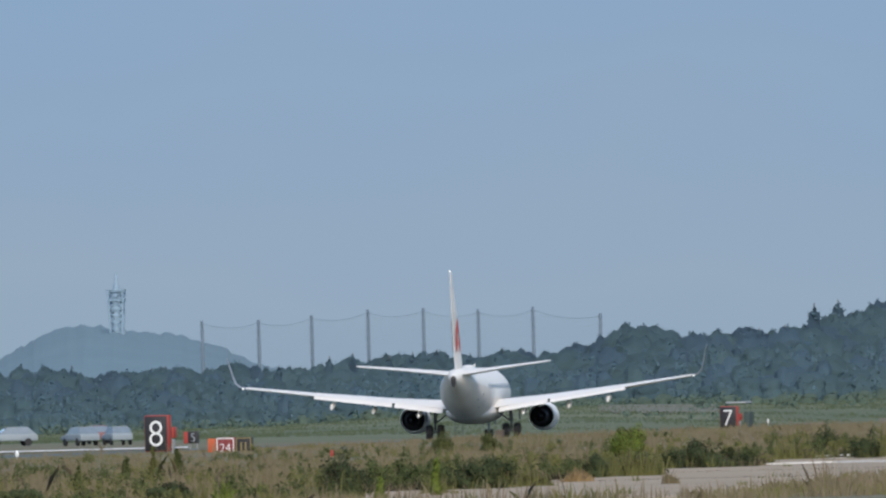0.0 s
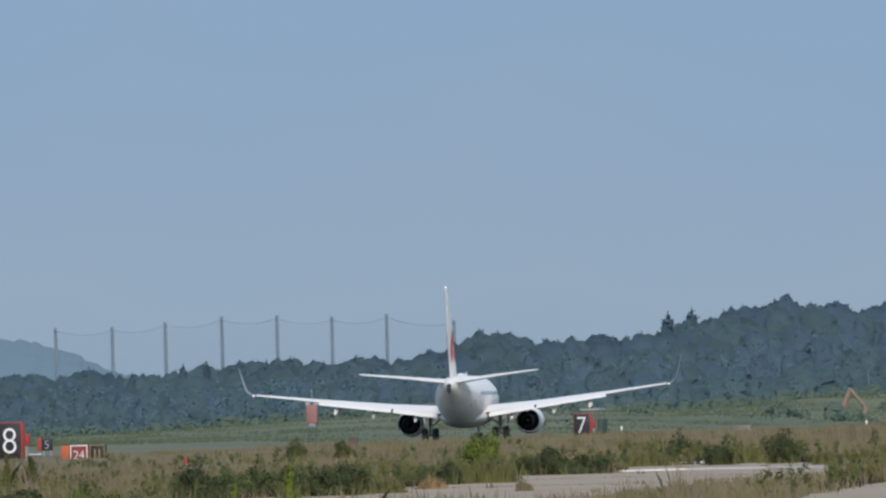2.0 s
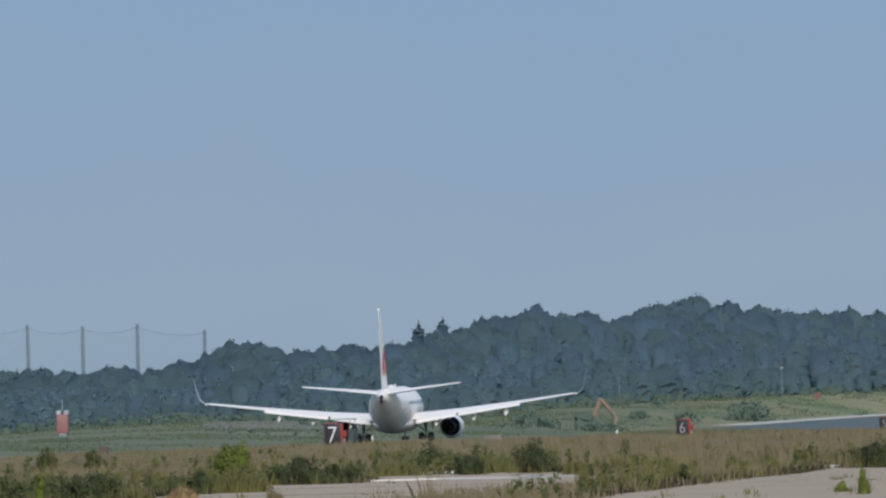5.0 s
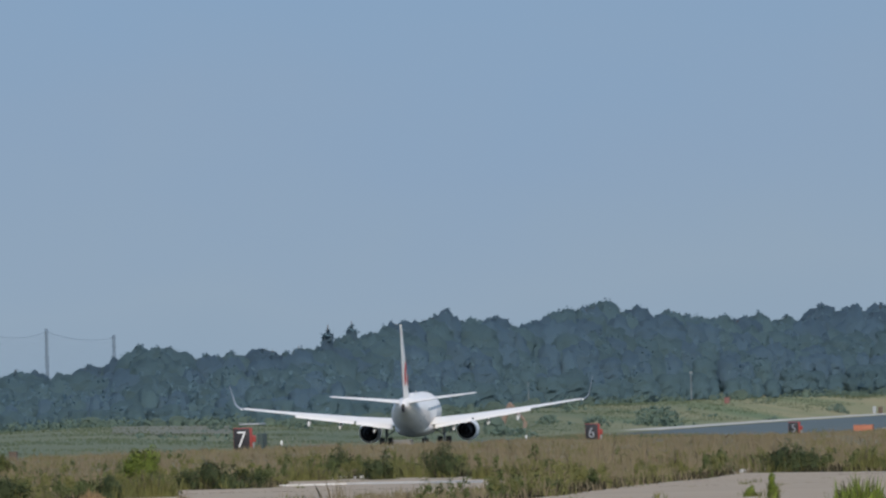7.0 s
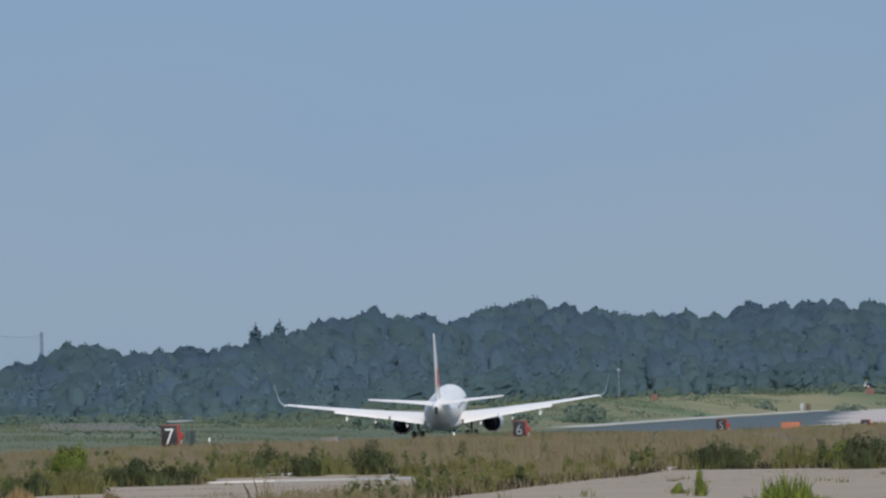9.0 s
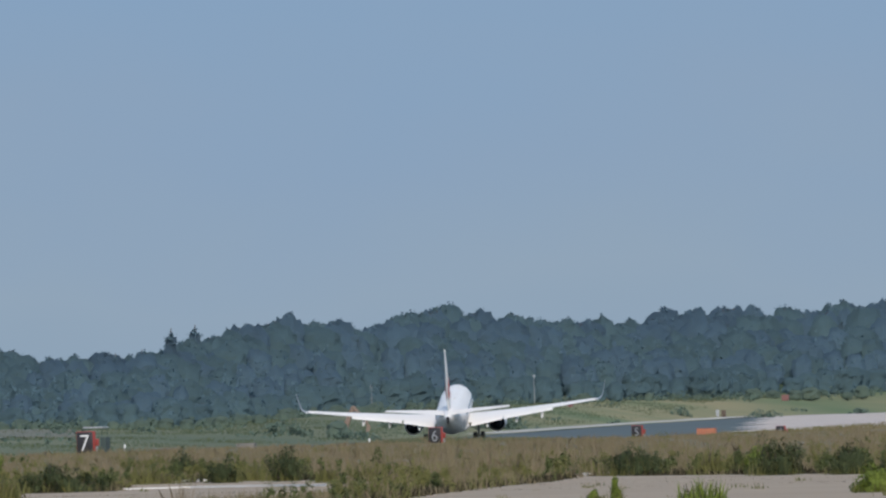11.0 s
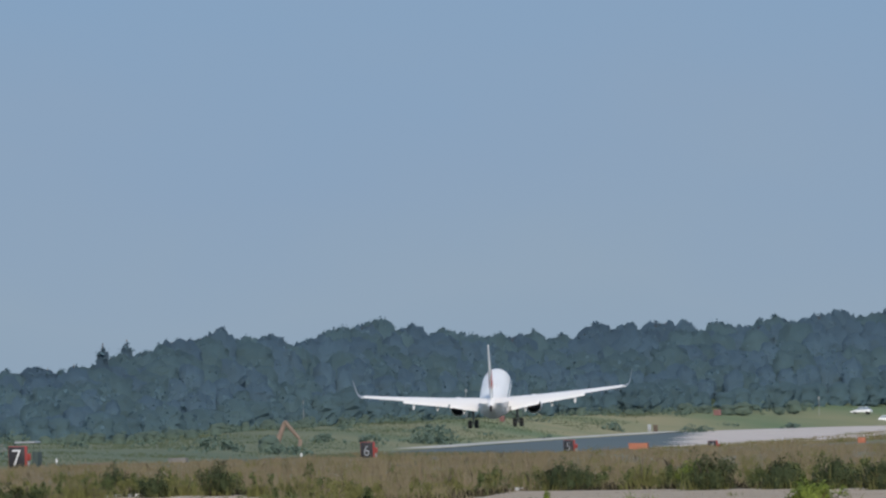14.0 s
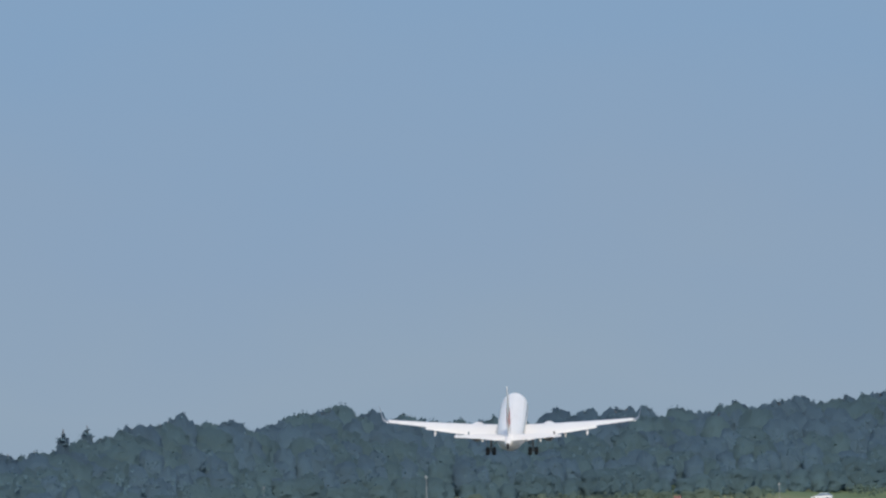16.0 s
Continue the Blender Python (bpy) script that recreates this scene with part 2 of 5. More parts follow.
RUNWAY_Z = [(0, 0), (1000, -0.2), (1240, -0.24), (1420, -0.40), (1640, -0.72), (1780, -0.76), (1960, -0.5), (2200, -0.35), (2360, -0.05), (2700, 0.75), (2900, 1.1), (3160, 1.5), (4900, 2.5)]
# top of the woods and the ground at their edge, as v along u
SKYLINE = [(-900, 197), (-784, 196), (-690, 183), (-590, 204), (-480, 190), (-370, 195), (-280, 203), (-160, 189), (-110, 185), (-20, 183),
           (60, 185), (115, 175), (190, 175), (270, 170), (318, 147), (360, 141), (400, 153), (460, 153), (540, 149), (600, 146), (690, 128),
           (760, 114), (820, 107), (855, 99), (890, 112), (915, 91), (942, 96), (968, 107), (985, 128), (1004, 129), (1026, 105), (1055, 92), (1110, 86), (1150, 88), (1190, 95), (1300, 106), (1400, 117), (1480, 111), (1570, 106),
           (1650, 100), (1720, 104), (1800, 99), (1880, 92), (1960, 84), (2060, 80), (2400, 76)]
WOOD_FOOT = [(-900, 312), (-300, 306), (0, 292), (200, 283), (450, 286), (600, 290), (700, 288), (900, 275), (1100, 268), (1300, 263), (1600, 261), (2000, 259), (2400, 256)]
WOOD_EDGE = [(-900, 2350), (600, 2350), (1100, 2800), (1500, 3200), (2400, 3500)]   # distance of the woods' edge along u
RUNWAY_END = 3160.0


def wood_d(u):
    return curve_at(u, WOOD_EDGE)


def ground_z(x, y):
    r, u = math.hypot(x, y), math.atan2(x, y) * F + HU
    z = curve_at(r, MEADOW_Z) * curve_at(u, [(-900, 0.80), (-500, 0.88), (0, 0.95), (400, 1.0)])
    side = max(smooth01(abs(x - RUNWAY_X), RUNWAY_HALF + 8, RUNWAY_HALF + 26), smooth01(y, RUNWAY_END + 20, RUNWAY_END + 120))
    if y > 0:
        z = z * side + (curve_at(y, RUNWAY_Z) - 0.35 * smooth01(y, 1500, 1900)) * (1 - side)
    if y > 0 and r > 1300:   # the fields rise to the foot of the woods and the hill behind
        uu = min(2400.0, max(-900.0, u))
        dw = wood_d(uu)
        start = max(1500.0, min(165 * F / (HU - uu), dw - 150))
        foot = EYE - (curve_at(uu, WOOD_FOOT) - HV) / F * dw
        top = EYE - (curve_at(uu, SKYLINE) - HV) / F * (dw + 200) - 11.0 * dw / 2350
        z += (foot - z) * smooth01(r, start, dw)
        z += (max(foot, top) - foot) * smooth01(r, dw, dw + 200)
    return z


def build_ground():
    radii = [0.5, 20, 80, 160, 240, 300, 330, 360, 390, 420, 450, 480, 520, 560, 600, 650, 700, 760, 820, 900, 1000, 1100, 1200, 1300, 1400,
             1500, 1600, 1700, 1800, 1900, 2000, 2100, 2200, 2300, 2350, 2400, 2450, 2500, 2550, 2600, 2680, 2760, 2840, 2920, 3000, 3080, 3160, 3240, 3320, 3400, 3480, 3560, 3640, 3720, 3800, 4000, 4500, 4900]
    lo, hi = (-1400 - HU) / F, (3300 - HU) / F
    angles = [lo + (hi - lo) * i / 260 for i in range(261)] + [hi + (2 * math.pi - hi + lo) * i / 40 for i in range(1, 40)]
    verts = [(r * math.sin(a), r * math.cos(a), ground_z(r * math.sin(a), r * math.cos(a))) for r in radii for a in angles]
    n = len(angles)
    faces = [(j * n + i, j * n + (i + 1) % n, (j + 1) * n + (i + 1) % n, (j + 1) * n + i) for j in range(len(radii) - 1) for i in range(n)]
    faces += [(0, i + 2, i + 1, i) for i in range(1, n - 2, 2)]
    ob = raw("ground", verts, faces, M_GROUND)
    me = ob.data
    me.materials.append(M_FIELD)
    for p in me.polygons:
        c = p.center
        if c.y > 1350 and (c.x < RUNWAY_X - 30 or c.length > 2300):
            p.material_index = 1
    me.shade_smooth()
    tagged(ob, "dry grassy airfield ground with green fields beyond", "ground", kind="structure")


def pale_from(x):
    """How far along the runway its pale concrete, coloured for the sky mirage, begins, on the line across at x."""
    return 1800 + (-95 - x) * 21.0


def build_runway():
    ys, xs = [500 + 38 * i for i in range(71)], [-23 + 4.6 * i for i in range(11)]
    n = len(xs)
    verts = [(RUNWAY_X + s, y, curve_at(y, RUNWAY_Z) + 0.03 - 0.12 * abs(s) / RUNWAY_HALF) for y in ys for s in xs]
    faces = [(j * n + i, j * n + i + 1, (j + 1) * n + i + 1, (j + 1) * n + i) for j in range(len(ys) - 1) for i in range(n - 1)]
    runway = raw("runway", verts, faces, M_ASPHALT)
    runway.data.materials.append(M_PALE)
    for p in runway.data.polygons:
        p.material_index = int(p.center.y > pale_from(p.center.x))
    tagged(runway, "smooth dark asphalt runway turning to pale concrete far off, mirage tints in its colours", "runway", kind="structure")
    # pale concrete shoulder along the far edge
    verts = [(RUNWAY_X - s, y, curve_at(y, RUNWAY_Z) + 0.02 + 0.01 * (s - 23.5)) for y in ys[49:] for s in (23.5, 30.0)]
    faces = [(2 * j, 2 * j + 1, 2 * j + 3, 2 * j + 2) for j in range(len(ys) - 50)]
    tagged(raw("runway_shoulder", verts, faces, M_SHOULDER), "pale concrete shoulder beside the asphalt runway", "pavement", kind="structure")
    # paved verge on the near side of the far half
    verts = [(RUNWAY_X + s, y, curve_at(y, RUNWAY_Z) + 0.01 - 0.012 * (s - 23.3)) for y in ys[34:] for s in (23.3, 31.0, 39.0)]
    faces = [(3 * j + i, 3 * j + i + 1, 3 * j + i + 4, 3 * j + i + 3) for j in range(len(ys) - 35) for i in range(2)]
    verge = raw("runway_verge", verts, faces, M_PALE)
    verge.data.materials.append(M_ASPHALT)
    for p in verge.data.polygons:
        p.material_index = int(p.center.y < pale_from(p.center.x))
    tagged(verge, "paved verge of pale concrete with sky mirage in its colour beside the far half of the runway", "pavement", kind="structure")
    # bare brown strip of earth before the wood
    strip, rows = [], 9
    for k in range(23):
        for r in range(rows):
            p = spot(268 + 9.6 * k, 0, 2070 + 14 * math.sin(k * 1.3) + 27 * r)
            strip.append((p.x, p.y, ground_z(p.x, p.y) + 0.10))
    tagged(raw("bare_strip", strip, [(k * rows + r, (k + 1) * rows + r, (k + 1) * rows + r + 1, k * rows + r + 1) for k in range(22) for r in range(rows - 1)], M_EARTH),
           "bare brown strip of earth before the wood", "earth", kind="structure")
    # bare reddish track that climbs from the far runway to the road below the wood
    track = []
    for k in range(25):
        q = k / 24
        for side in (-1, 1):
            p = spot(1880 + 190 * q, 0, 2850 + 480 * q + side * (26 - 14 * q))
            track.append((p.x, p.y, ground_z(p.x, p.y) + 0.10))
    tagged(raw("dirt_track", track, [(2 * k, 2 * k + 1, 2 * k + 3, 2 * k + 2) for k in range(24)], M_TRACK), "bare reddish earth track below the wood", "track", kind="structure")


build_ground()
build_runway()


# ---------------------------------------------------------------- pavement in the foreground
def slab(name, corners, z, material, label, category):
    """A flat sheet of pavement with a thin edge; corners as (u, v) on the level ground, or (u, v, lift)."""
    pts = [spot(u, v, EYE * F / (v - HV)) for u, v in corners]
    bm = bmesh.new()
    top = [bm.verts.new((p.x, p.y, z)) for p in pts]
    f = bm.faces.new(top)
    low = bmesh.ops.extrude_face_region(bm, geom=[f])
    for v in low["geom"]:
        if isinstance(v, bmesh.types.BMVert):
            v.co.z = z + 0.05
    return tagged(part(name, bm, material, smooth=False), label, category, kind="structure")


PAVED = [[(-150, 455), (-150, 431), (97, 428), (150, 420), (260, 412), (360, 414), (364, 401), (551, 402), (558, 391), (774, 389), (1045, 394), (1110, 398), (1045, 407), (855, 425), (654, 440), (405, 455)],
         [(850, 470), (903, 447), (993, 434), (1054, 429), (1194, 414), (1323, 405), (1365, 397), (1763, 403), (2000, 408), (2300, 412), (2300, 470)]]
slab("pavement_1", PAVED[0], 0.0,
     M_CONCRETE, "pale worn concrete taxiway with grass growing over its edges", "pavement")
slab("pavement_2", PAVED[1], 0.0,
     M_CONCRETE, "pale worn concrete apron with grass growing over its edges", "pavement")


def build_strip():
    """A pale concrete strip beyond the meadow, laid over the ground."""
    us, ds = [-960 + 20 * i for i in range(26)], (1120, 1150, 1180)
    verts = []
    for d in ds:
        for u in us:
            p = spot(u, 0, d)
            verts.append((p.x, p.y, ground_z(p.x, p.y) + 0.06))
    n = len(us)
    faces = [(j * n + i, j * n + i + 1, (j + 1) * n + i + 1, (j + 1) * n + i) for j in range(2) for i in range(n - 1)]
    tagged(raw("pavement_3", verts, faces, M_KERB), "pale concrete strip beyond the meadow", "pavement", kind="structure")


# ---------------------------------------------------------------- airliner
def airfoil(x, le, chord, z, t, n=9, twist=0.0):
    """A closed wing section in the plane x, from trailing edge over the top and back below."""
    up, lo = [], []
    for i in range(n):
        s = 0.5 * (1 + math.cos(math.pi * i / (n - 1)))
        h = t * chord * (2.97 * math.sqrt(s) - 1.26 * s - 3.52 * s * s + 2.84 * s ** 3 - 1.03 * s ** 4) * 0.5
        yy, cam_z = le - s * chord, 0.02 * chord * math.sin(math.pi * s)
        up.append((x, yy, z + h + cam_z + 0.012 - s * chord * math.tan(radians(twist))))
        lo.append((x, yy, z - h * 0.8 + cam_z - s * chord * math.tan(radians(twist))))
    return up + lo[::-1][1:]


def skin_sections(name, secs, material, parent, origin=(0, 0, 0), side=1, label=""):
    bm = bmesh.new()
    loft(bm, [[(side * p[0] - origin[0] * side, p[1] - origin[1], p[2] - origin[2]) for p in s] for s in secs])
    return part(name, bm, material, parent, label)


def build_wheel(parent, x, y, r, w, label=""):
    wheel = empty_part("wheel", parent, (x, y, r))
    bm = bmesh.new()
    prof = [(-w / 2, 0.62 * r), (-w / 2, 0.86 * r), (-w * 0.36, 0.97 * r), (-w * 0.15, r), (w * 0.15, r), (w * 0.36, 0.97 * r), (w / 2, 0.86 * r), (w / 2, 0.62 * r)]
    loft(bm, [[(px, pr * math.cos(2 * math.pi * i / 24), pr * math.sin(2 * math.pi * i / 24)) for i in range(24)] for px, pr in prof], caps=False)
    part("tyre", bm, M_TYRE, wheel)
    bm = bmesh.new()
    prof = [(-w * 0.42, 0.2 * r), (-w * 0.42, 0.62 * r), (w * 0.42, 0.62 * r), (w * 0.42, 0.2 * r)]
    loft(bm, [[(px, pr * math.cos(2 * math.pi * i / 20), pr * math.sin(2 * math.pi * i / 20)) for i in range(20)] for px, pr in prof])
    part("rim", bm, M_METAL, wheel)
    return wheel


def empty_part(name, parent, at):
    ob = new(name)
    ob.empty_display_size = 0.1
    ob.parent = parent
    ob.location = at
    return ob


FUSELAGE = [  # y, half width, half height, centre z
    (19.6, 0.05, 0.05, 2.75), (19.35, 0.45, 0.42, 2.78), (18.8, 0.85, 0.82, 2.86), (17.8, 1.28, 1.30, 3.02), (16.4, 1.62, 1.72, 3.22), (14.8, 1.80, 1.94, 3.35),
    (13.0, 1.87, 2.0, 3.40), (8.0, 1.88, 2.0, 3.40), (2.0, 1.88, 2.0, 3.40), (-3.0, 1.88, 2.0, 3.40), (-6.0, 1.87, 1.98, 3.42), (-8.5, 1.78, 1.84, 3.55),
    (-11.0, 1.55, 1.58, 3.80), (-13.5, 1.20, 1.25, 4.08), (-15.5, 0.86, 0.95, 4.30), (-17.0, 0.56, 0.66, 4.45), (-18.0, 0.33, 0.40, 4.52), (-18.35, 0.22, 0.26, 4.52)]


def fin_half(q, chord, t):
    """Half the thickness of the fin at the share q of its chord."""
    return t * chord * max(0.0, 2.97 * math.sqrt(q) - 1.26 * q - 3.52 * q * q + 2.84 * q ** 3 - 1.03 * q ** 4) * 0.5 + 0.015


def build_airliner():
    gears = []
    plane = empty("airliner", pose(RUNWAY_X, 1239, -0.24), "white twin-engine airliner with red tail emblem and lowered landing gear", "airplane")
    plane.scale = (1.02, 1.02, 1.0)
    bm = bmesh.new()
    loft(bm, [circle(0, y, z, a, b, 36) for y, a, b, z in FUSELAGE])
    fuselage = part("fuselage", bm, [M_WHITE, M_BELLY], plane, "white fuselage with beige off-white underside")
    for p in fuselage.data.polygons:
        p.material_index = int(p.normal.z < (0.15 if p.center.y < -5 else -0.1))
    # belly fairing between the wings
    bm = bmesh.new()
    loft(bm, [circle(0, y, z, a, b, 28) for y, a, b, z in ((8.0, 0.5, 0.2, 1.75), (6.8, 1.5, 0.62, 1.85), (4.5, 1.95, 0.85, 1.95), (0, 2.0, 0.88, 1.95), (-2.5, 1.85, 0.75, 1.98), (-4.5, 1.2, 0.4, 1.85), (-5.3, 0.5, 0.15, 1.75))])
    part("belly_fairing", bm, M_BELLY, plane, "beige off-white belly fairing")
    # auxiliary exhaust at the tail
    bm = bmesh.new()
    loft(bm, [circle(0, -18.34, 4.52, 0.2, 0.24, 16), circle(0, -18.52, 4.5, 0.19, 0.23, 16), circle(0, -18.52, 4.5, 0.15, 0.18, 16), circle(0, -18.3, 4.5, 0.13, 0.16, 16)])
    part("exhaust_outlet", bm, M_DARK, plane, "sooty exhaust outlet at the tail cone")
    bm = bmesh.new()
    loft(bm, [circle(0, y, z, a, b, 14) for y, z, a, b in ((-17.6, 4.3, 0.1, 0.2), (-18.2, 4.28, 0.17, 0.36), (-18.42, 4.3, 0.17, 0.40), (-18.45, 4.3, 0.12, 0.3))])
    part("tail_vent", bm, M_DARK, plane, "dark vent under the tail cone")
    # fin with rudder and dorsal fillet
    def fin_sec(z, le, chord, t):
        half = []
        for i in range(8):
            q = 0.5 * (1 + math.cos(math.pi * i / 7))
            half.append((fin_half(q, chord, t), le - q * chord))
        return [(h, y, z) for h, y in half] + [(-h, y, z) for h, y in half[::-1][1:]]
    bm = bmesh.new()
    loft(bm, [fin_sec(5.0, -11.0, 5.0, 0.10), fin_sec(7.0, -12.9, 4.25, 0.10), fin_sec(9.5, -15.05, 3.1, 0.10), fin_sec(12.35, -17.5, 1.35, 0.10), fin_sec(12.55, -17.85, 0.9, 0.06)])
    fin = part("fin", bm, M_WHITE, plane, "white tail fin")
    bm = bmesh.new()
    block(bm, 0, 0, 0, 0.05, 0.10, 7.1, 0.02)
    bmesh.ops.rotate(bm, cent=(0, 0, 0), matrix=Matrix.Rotation(radians(21), 3, "X"), verts=bm.verts)
    bmesh.ops.translate(bm, vec=(0, -17.45, 8.75), verts=bm.verts)
    part("rudder", bm, M_WHITE, fin, "white rudder edge")
    bm = bmesh.new()
    loft(bm, [[(x, y, z) for x, y, z in ((0.0, -7.0, 5.2), (0.05, -11.5, 5.0), (0.16, -12.6, 5.0), (0, -12.4, 6.6), (-0.16, -12.6, 5.0), (-0.05, -11.5, 5.0))],
              [(x * 0.6, y - 0.15, z - 0.1) for x, y, z in ((0.0, -7.0, 5.2), (0.05, -11.5, 5.0), (0.16, -12.6, 5.0), (0, -12.4, 6.6), (-0.16, -12.6, 5.0), (-0.05, -11.5, 5.0))]])
    part("dorsal_fillet", bm, M_WHITE, fin)
    # the round red emblem, a plain ring of colour on each side of the fin
    for s in (1, -1):
        bm = bmesh.new()
        n, rows = 26, []
        for rr in (0.45, 0.8, 1.1, 1.4):
            row = []
            for i in range(n):
                a = radians(-150 + 300 * i / (n - 1)) + math.pi / 2
                y, z = -15.35 + rr * math.cos(a), 7.65 + rr * math.sin(a)
                le = curve_at(z, [(5.0, -11.0), (7.0, -12.9), (9.5, -15.05), (12.35, -17.5)])
                ch = curve_at(z, [(5.0, 5.0), (7.0, 4.25), (9.5, 3.1), (12.35, 1.35)])
                q = min(0.99, max(0.02, (le - y) / ch))
                row.append(bm.verts.new((s * (fin_half(q, ch, 0.10) + 0.04), y, z)))
            rows.append(row)
        for ra, rb in zip(rows, rows[1:]):
            for i in range(n - 1):
                bm.faces.new((ra[i], ra[i + 1], rb[i + 1], rb[i]))
        part("emblem", bm, M_EMBLEM, fin, "round red emblem")
    bm = bmesh.new()
    bmesh.ops.create_uvsphere(bm, u_segments=8, v_segments=6, radius=0.055, matrix=pose(0, -18.8, 12.58))
    part("tail_light", bm, M_LAMP, fin, "small white tail light")
    # tailplane
    for s in (1, -1):
        skin_sections("tailplane", [airfoil(0.5, -12.8, 4.3, 4.82, 0.10, 8), airfoil(3.5, -14.75, 2.95, 5.22, 0.09, 8), airfoil(6.9, -17.0, 1.5, 5.62, 0.09, 8), airfoil(7.15, -17.5, 0.9, 5.66, 0.06, 8)], M_WHITE, plane, side=s)
    # wings, hinged at the root so that they can flex
    wings = []
    root = (1.7, 2.0, 2.15)
    for s in (1, -1):
        secs = [airfoil(1.2, 6.2, 8.2, 2.25, 0.13), airfoil(1.9, 5.8, 7.6, 2.32, 0.13), airfoil(5.8, 3.5, 4.9, 2.83, 0.12), airfoil(12.0, 0.1, 2.95, 3.6, 0.115), airfoil(16.6, -2.35, 1.75, 4.22, 0.10)]
        wing = skin_sections("wing", secs, M_WHITE, plane, root, s)
        wing.location = (s * root[0], root[1], root[2])
        wings.append(wing)
        # blended winglet
        wl = []
        for k, (x, z, le, ch) in enumerate(((16.55, 4.17, -2.3, 1.78), (17.05, 4.3, -2.7, 1.5), (17.38, 4.6, -3.0, 1.3), (17.55, 5.1, -3.35, 1.1), (17.88, 6.45, -4.4, 0.55), (17.9, 6.55, -4.55, 0.35))):
            sec = airfoil(0, le, ch, 0, 0.09, 8)
            tilt = (0.1, 0.5, 1.0, 1.3, 1.33, 1.33)[k]
            wl.append([(x - p[2] * math.sin(tilt), p[1], z + p[2] * math.cos(tilt)) for p in sec])
        skin_sections("winglet", wl, M_WINGLET, wing, root, s, "white upturned winglet, greyed for the shade on it")
        # flaps let down behind the trailing edge
        for x0, x1, y0, y1, z0, z1, c0, c1 in ((2.1, 5.7, -1.45, -1.15, 2.28, 2.78, 1.2, 1.05), (5.9, 11.6, -1.15, -2.5, 2.80, 3.52, 1.0, 0.75)):
            bm = bmesh.new()
            rings = []
            for x, y, z, c in ((x0, y0, z0, c0), (x1, y1, z1, c1)):
                rings.append([(s * (x - root[0]), p[1] - root[1], p[2] - root[2]) for p in airfoil(x, y, c, z, 0.15, 8, twist=15)])
            loft(bm, rings)
            part("flap", bm, M_WHITE, wing)
        for x, le, z in ((3.9, 0.4, 2.15), (7.3, 0.6, 2.55), (10.3, -0.6, 2.92)):
            bm = bmesh.new()
            loft(bm, [circle(s * (x - root[0]), y - root[1], zz - root[2], r, r * 1.25, 10) for y, zz, r in ((le + 0.5, z, 0.04), (le - 0.4, z - 0.08, 0.16), (le - 1.8, z - 0.2, 0.19), (le - 2.6, z - 0.36, 0.12), (le - 3.0, z - 0.46, 0.02))])
            part("flap_track_fairing", bm, M_WHITE, wing)
        bm = bmesh.new()
        bmesh.ops.create_uvsphere(bm, u_segments=8, v_segments=6, radius=0.065, matrix=pose(s * (16.8 - root[0]), -4.1 - root[1], 4.22 - root[2]))
        part("position_light", bm, M_LAMP, wing, "bright white position light")
        # engine
        eng = empty_part("engine", plane, (s * 4.83, 0, 1.56))
        bm = bmesh.new()
        prof = [(8.2, 0.80), (8.42, 0.88), (8.45, 0.95), (8.2, 1.02), (7.3, 1.10), (6.0, 1.10), (4.8, 1.03), (4.0, 0.96), (4.0, 0.90), (5.0, 0.86), (6.0, 0.84)]
        loft(bm, [circle(0, y, 0, r, r, 32) for y, r in prof], caps=False)
        part("nacelle", bm, M_WHITE, eng, "white engine nacelle")
        bm = bmesh.new()
        prof = [(6.6, 0.86), (4.6, 0.84), (4.62, 0.80), (4.3, 0.62), (3.1, 0.46), (3.05, 0.40), (3.6, 0.30), (2.7, 0.10), (2.4, 0.02)]
        loft(bm, [circle(0, y, 0, r, r, 28) for y, r in prof])
        part("exhaust_nozzle", bm, M_DARK, eng, "dark sooty exhaust nozzle")
        bm = bmesh.new()
        loft(bm, [[(-0.18, 6.6, 0.95), (0.18, 6.6, 0.95), (0.14, 6.4, 1.28), (-0.14, 6.4, 1.28)], [(-0.2, 4.3, 0.85), (0.2, 4.3, 0.85), (0.16, 4.0, 1.25), (-0.16, 4.0, 1.25)],
                  [(-0.1, 1.6, 0.72), (0.1, 1.6, 0.72), (0.1, 1.4, 0.95), (-0.1, 1.4, 0.95)]])
        part("pylon", bm, M_WHITE, eng)
        # main gear
        gear = empty_part("main_gear", plane, (s * 2.86, 0, 0))
        gears.append(gear)
        bm = bmesh.new()
        rod(bm, (0, 0, 0.5), (0, 0, 1.35), 0.1)
        rod(bm, (0, 0, 1.25), (-s * 0.1, 0.1, 2.55), 0.15)
        rod(bm, (0, 0, 1.2), (-s * 0.9, 0.1, 1.9), 0.06)
        rod(bm, (-0.44, 0, 0.56), (0.44, 0, 0.56), 0.1)
        rod(bm, (0, -0.12, 0.75), (0, -0.4, 1.0), 0.04)
        rod(bm, (0, -0.4, 1.0), (0, -0.12, 1.35), 0.04)
        part("strut", bm, M_STRUT, gear, "grey landing gear strut")
        bm = bmesh.new()
        block(bm, s * 0.62, 0.0, 1.75, 0.06, 1.1, 0.75, 0.02)
        part("gear_door", bm, M_STRUT, gear)
        for dx in (-0.43, 0.43):
            build_wheel(gear, dx, 0, 0.565, 0.50)
    nose = empty_part("nose_gear", plane, (0, 15.6, 0))
    bm = bmesh.new()
    rod(bm, (0, 0, 0.35), (0, 0.15, 1.7), 0.09)
    rod(bm, (-0.2, 0, 0.36), (0.2, 0, 0.36), 0.06)
    rod(bm, (0, 0.05, 0.9), (0, 0.8, 1.6), 0.05)
    part("strut", bm, M_STRUT, nose, "grey landing gear strut")
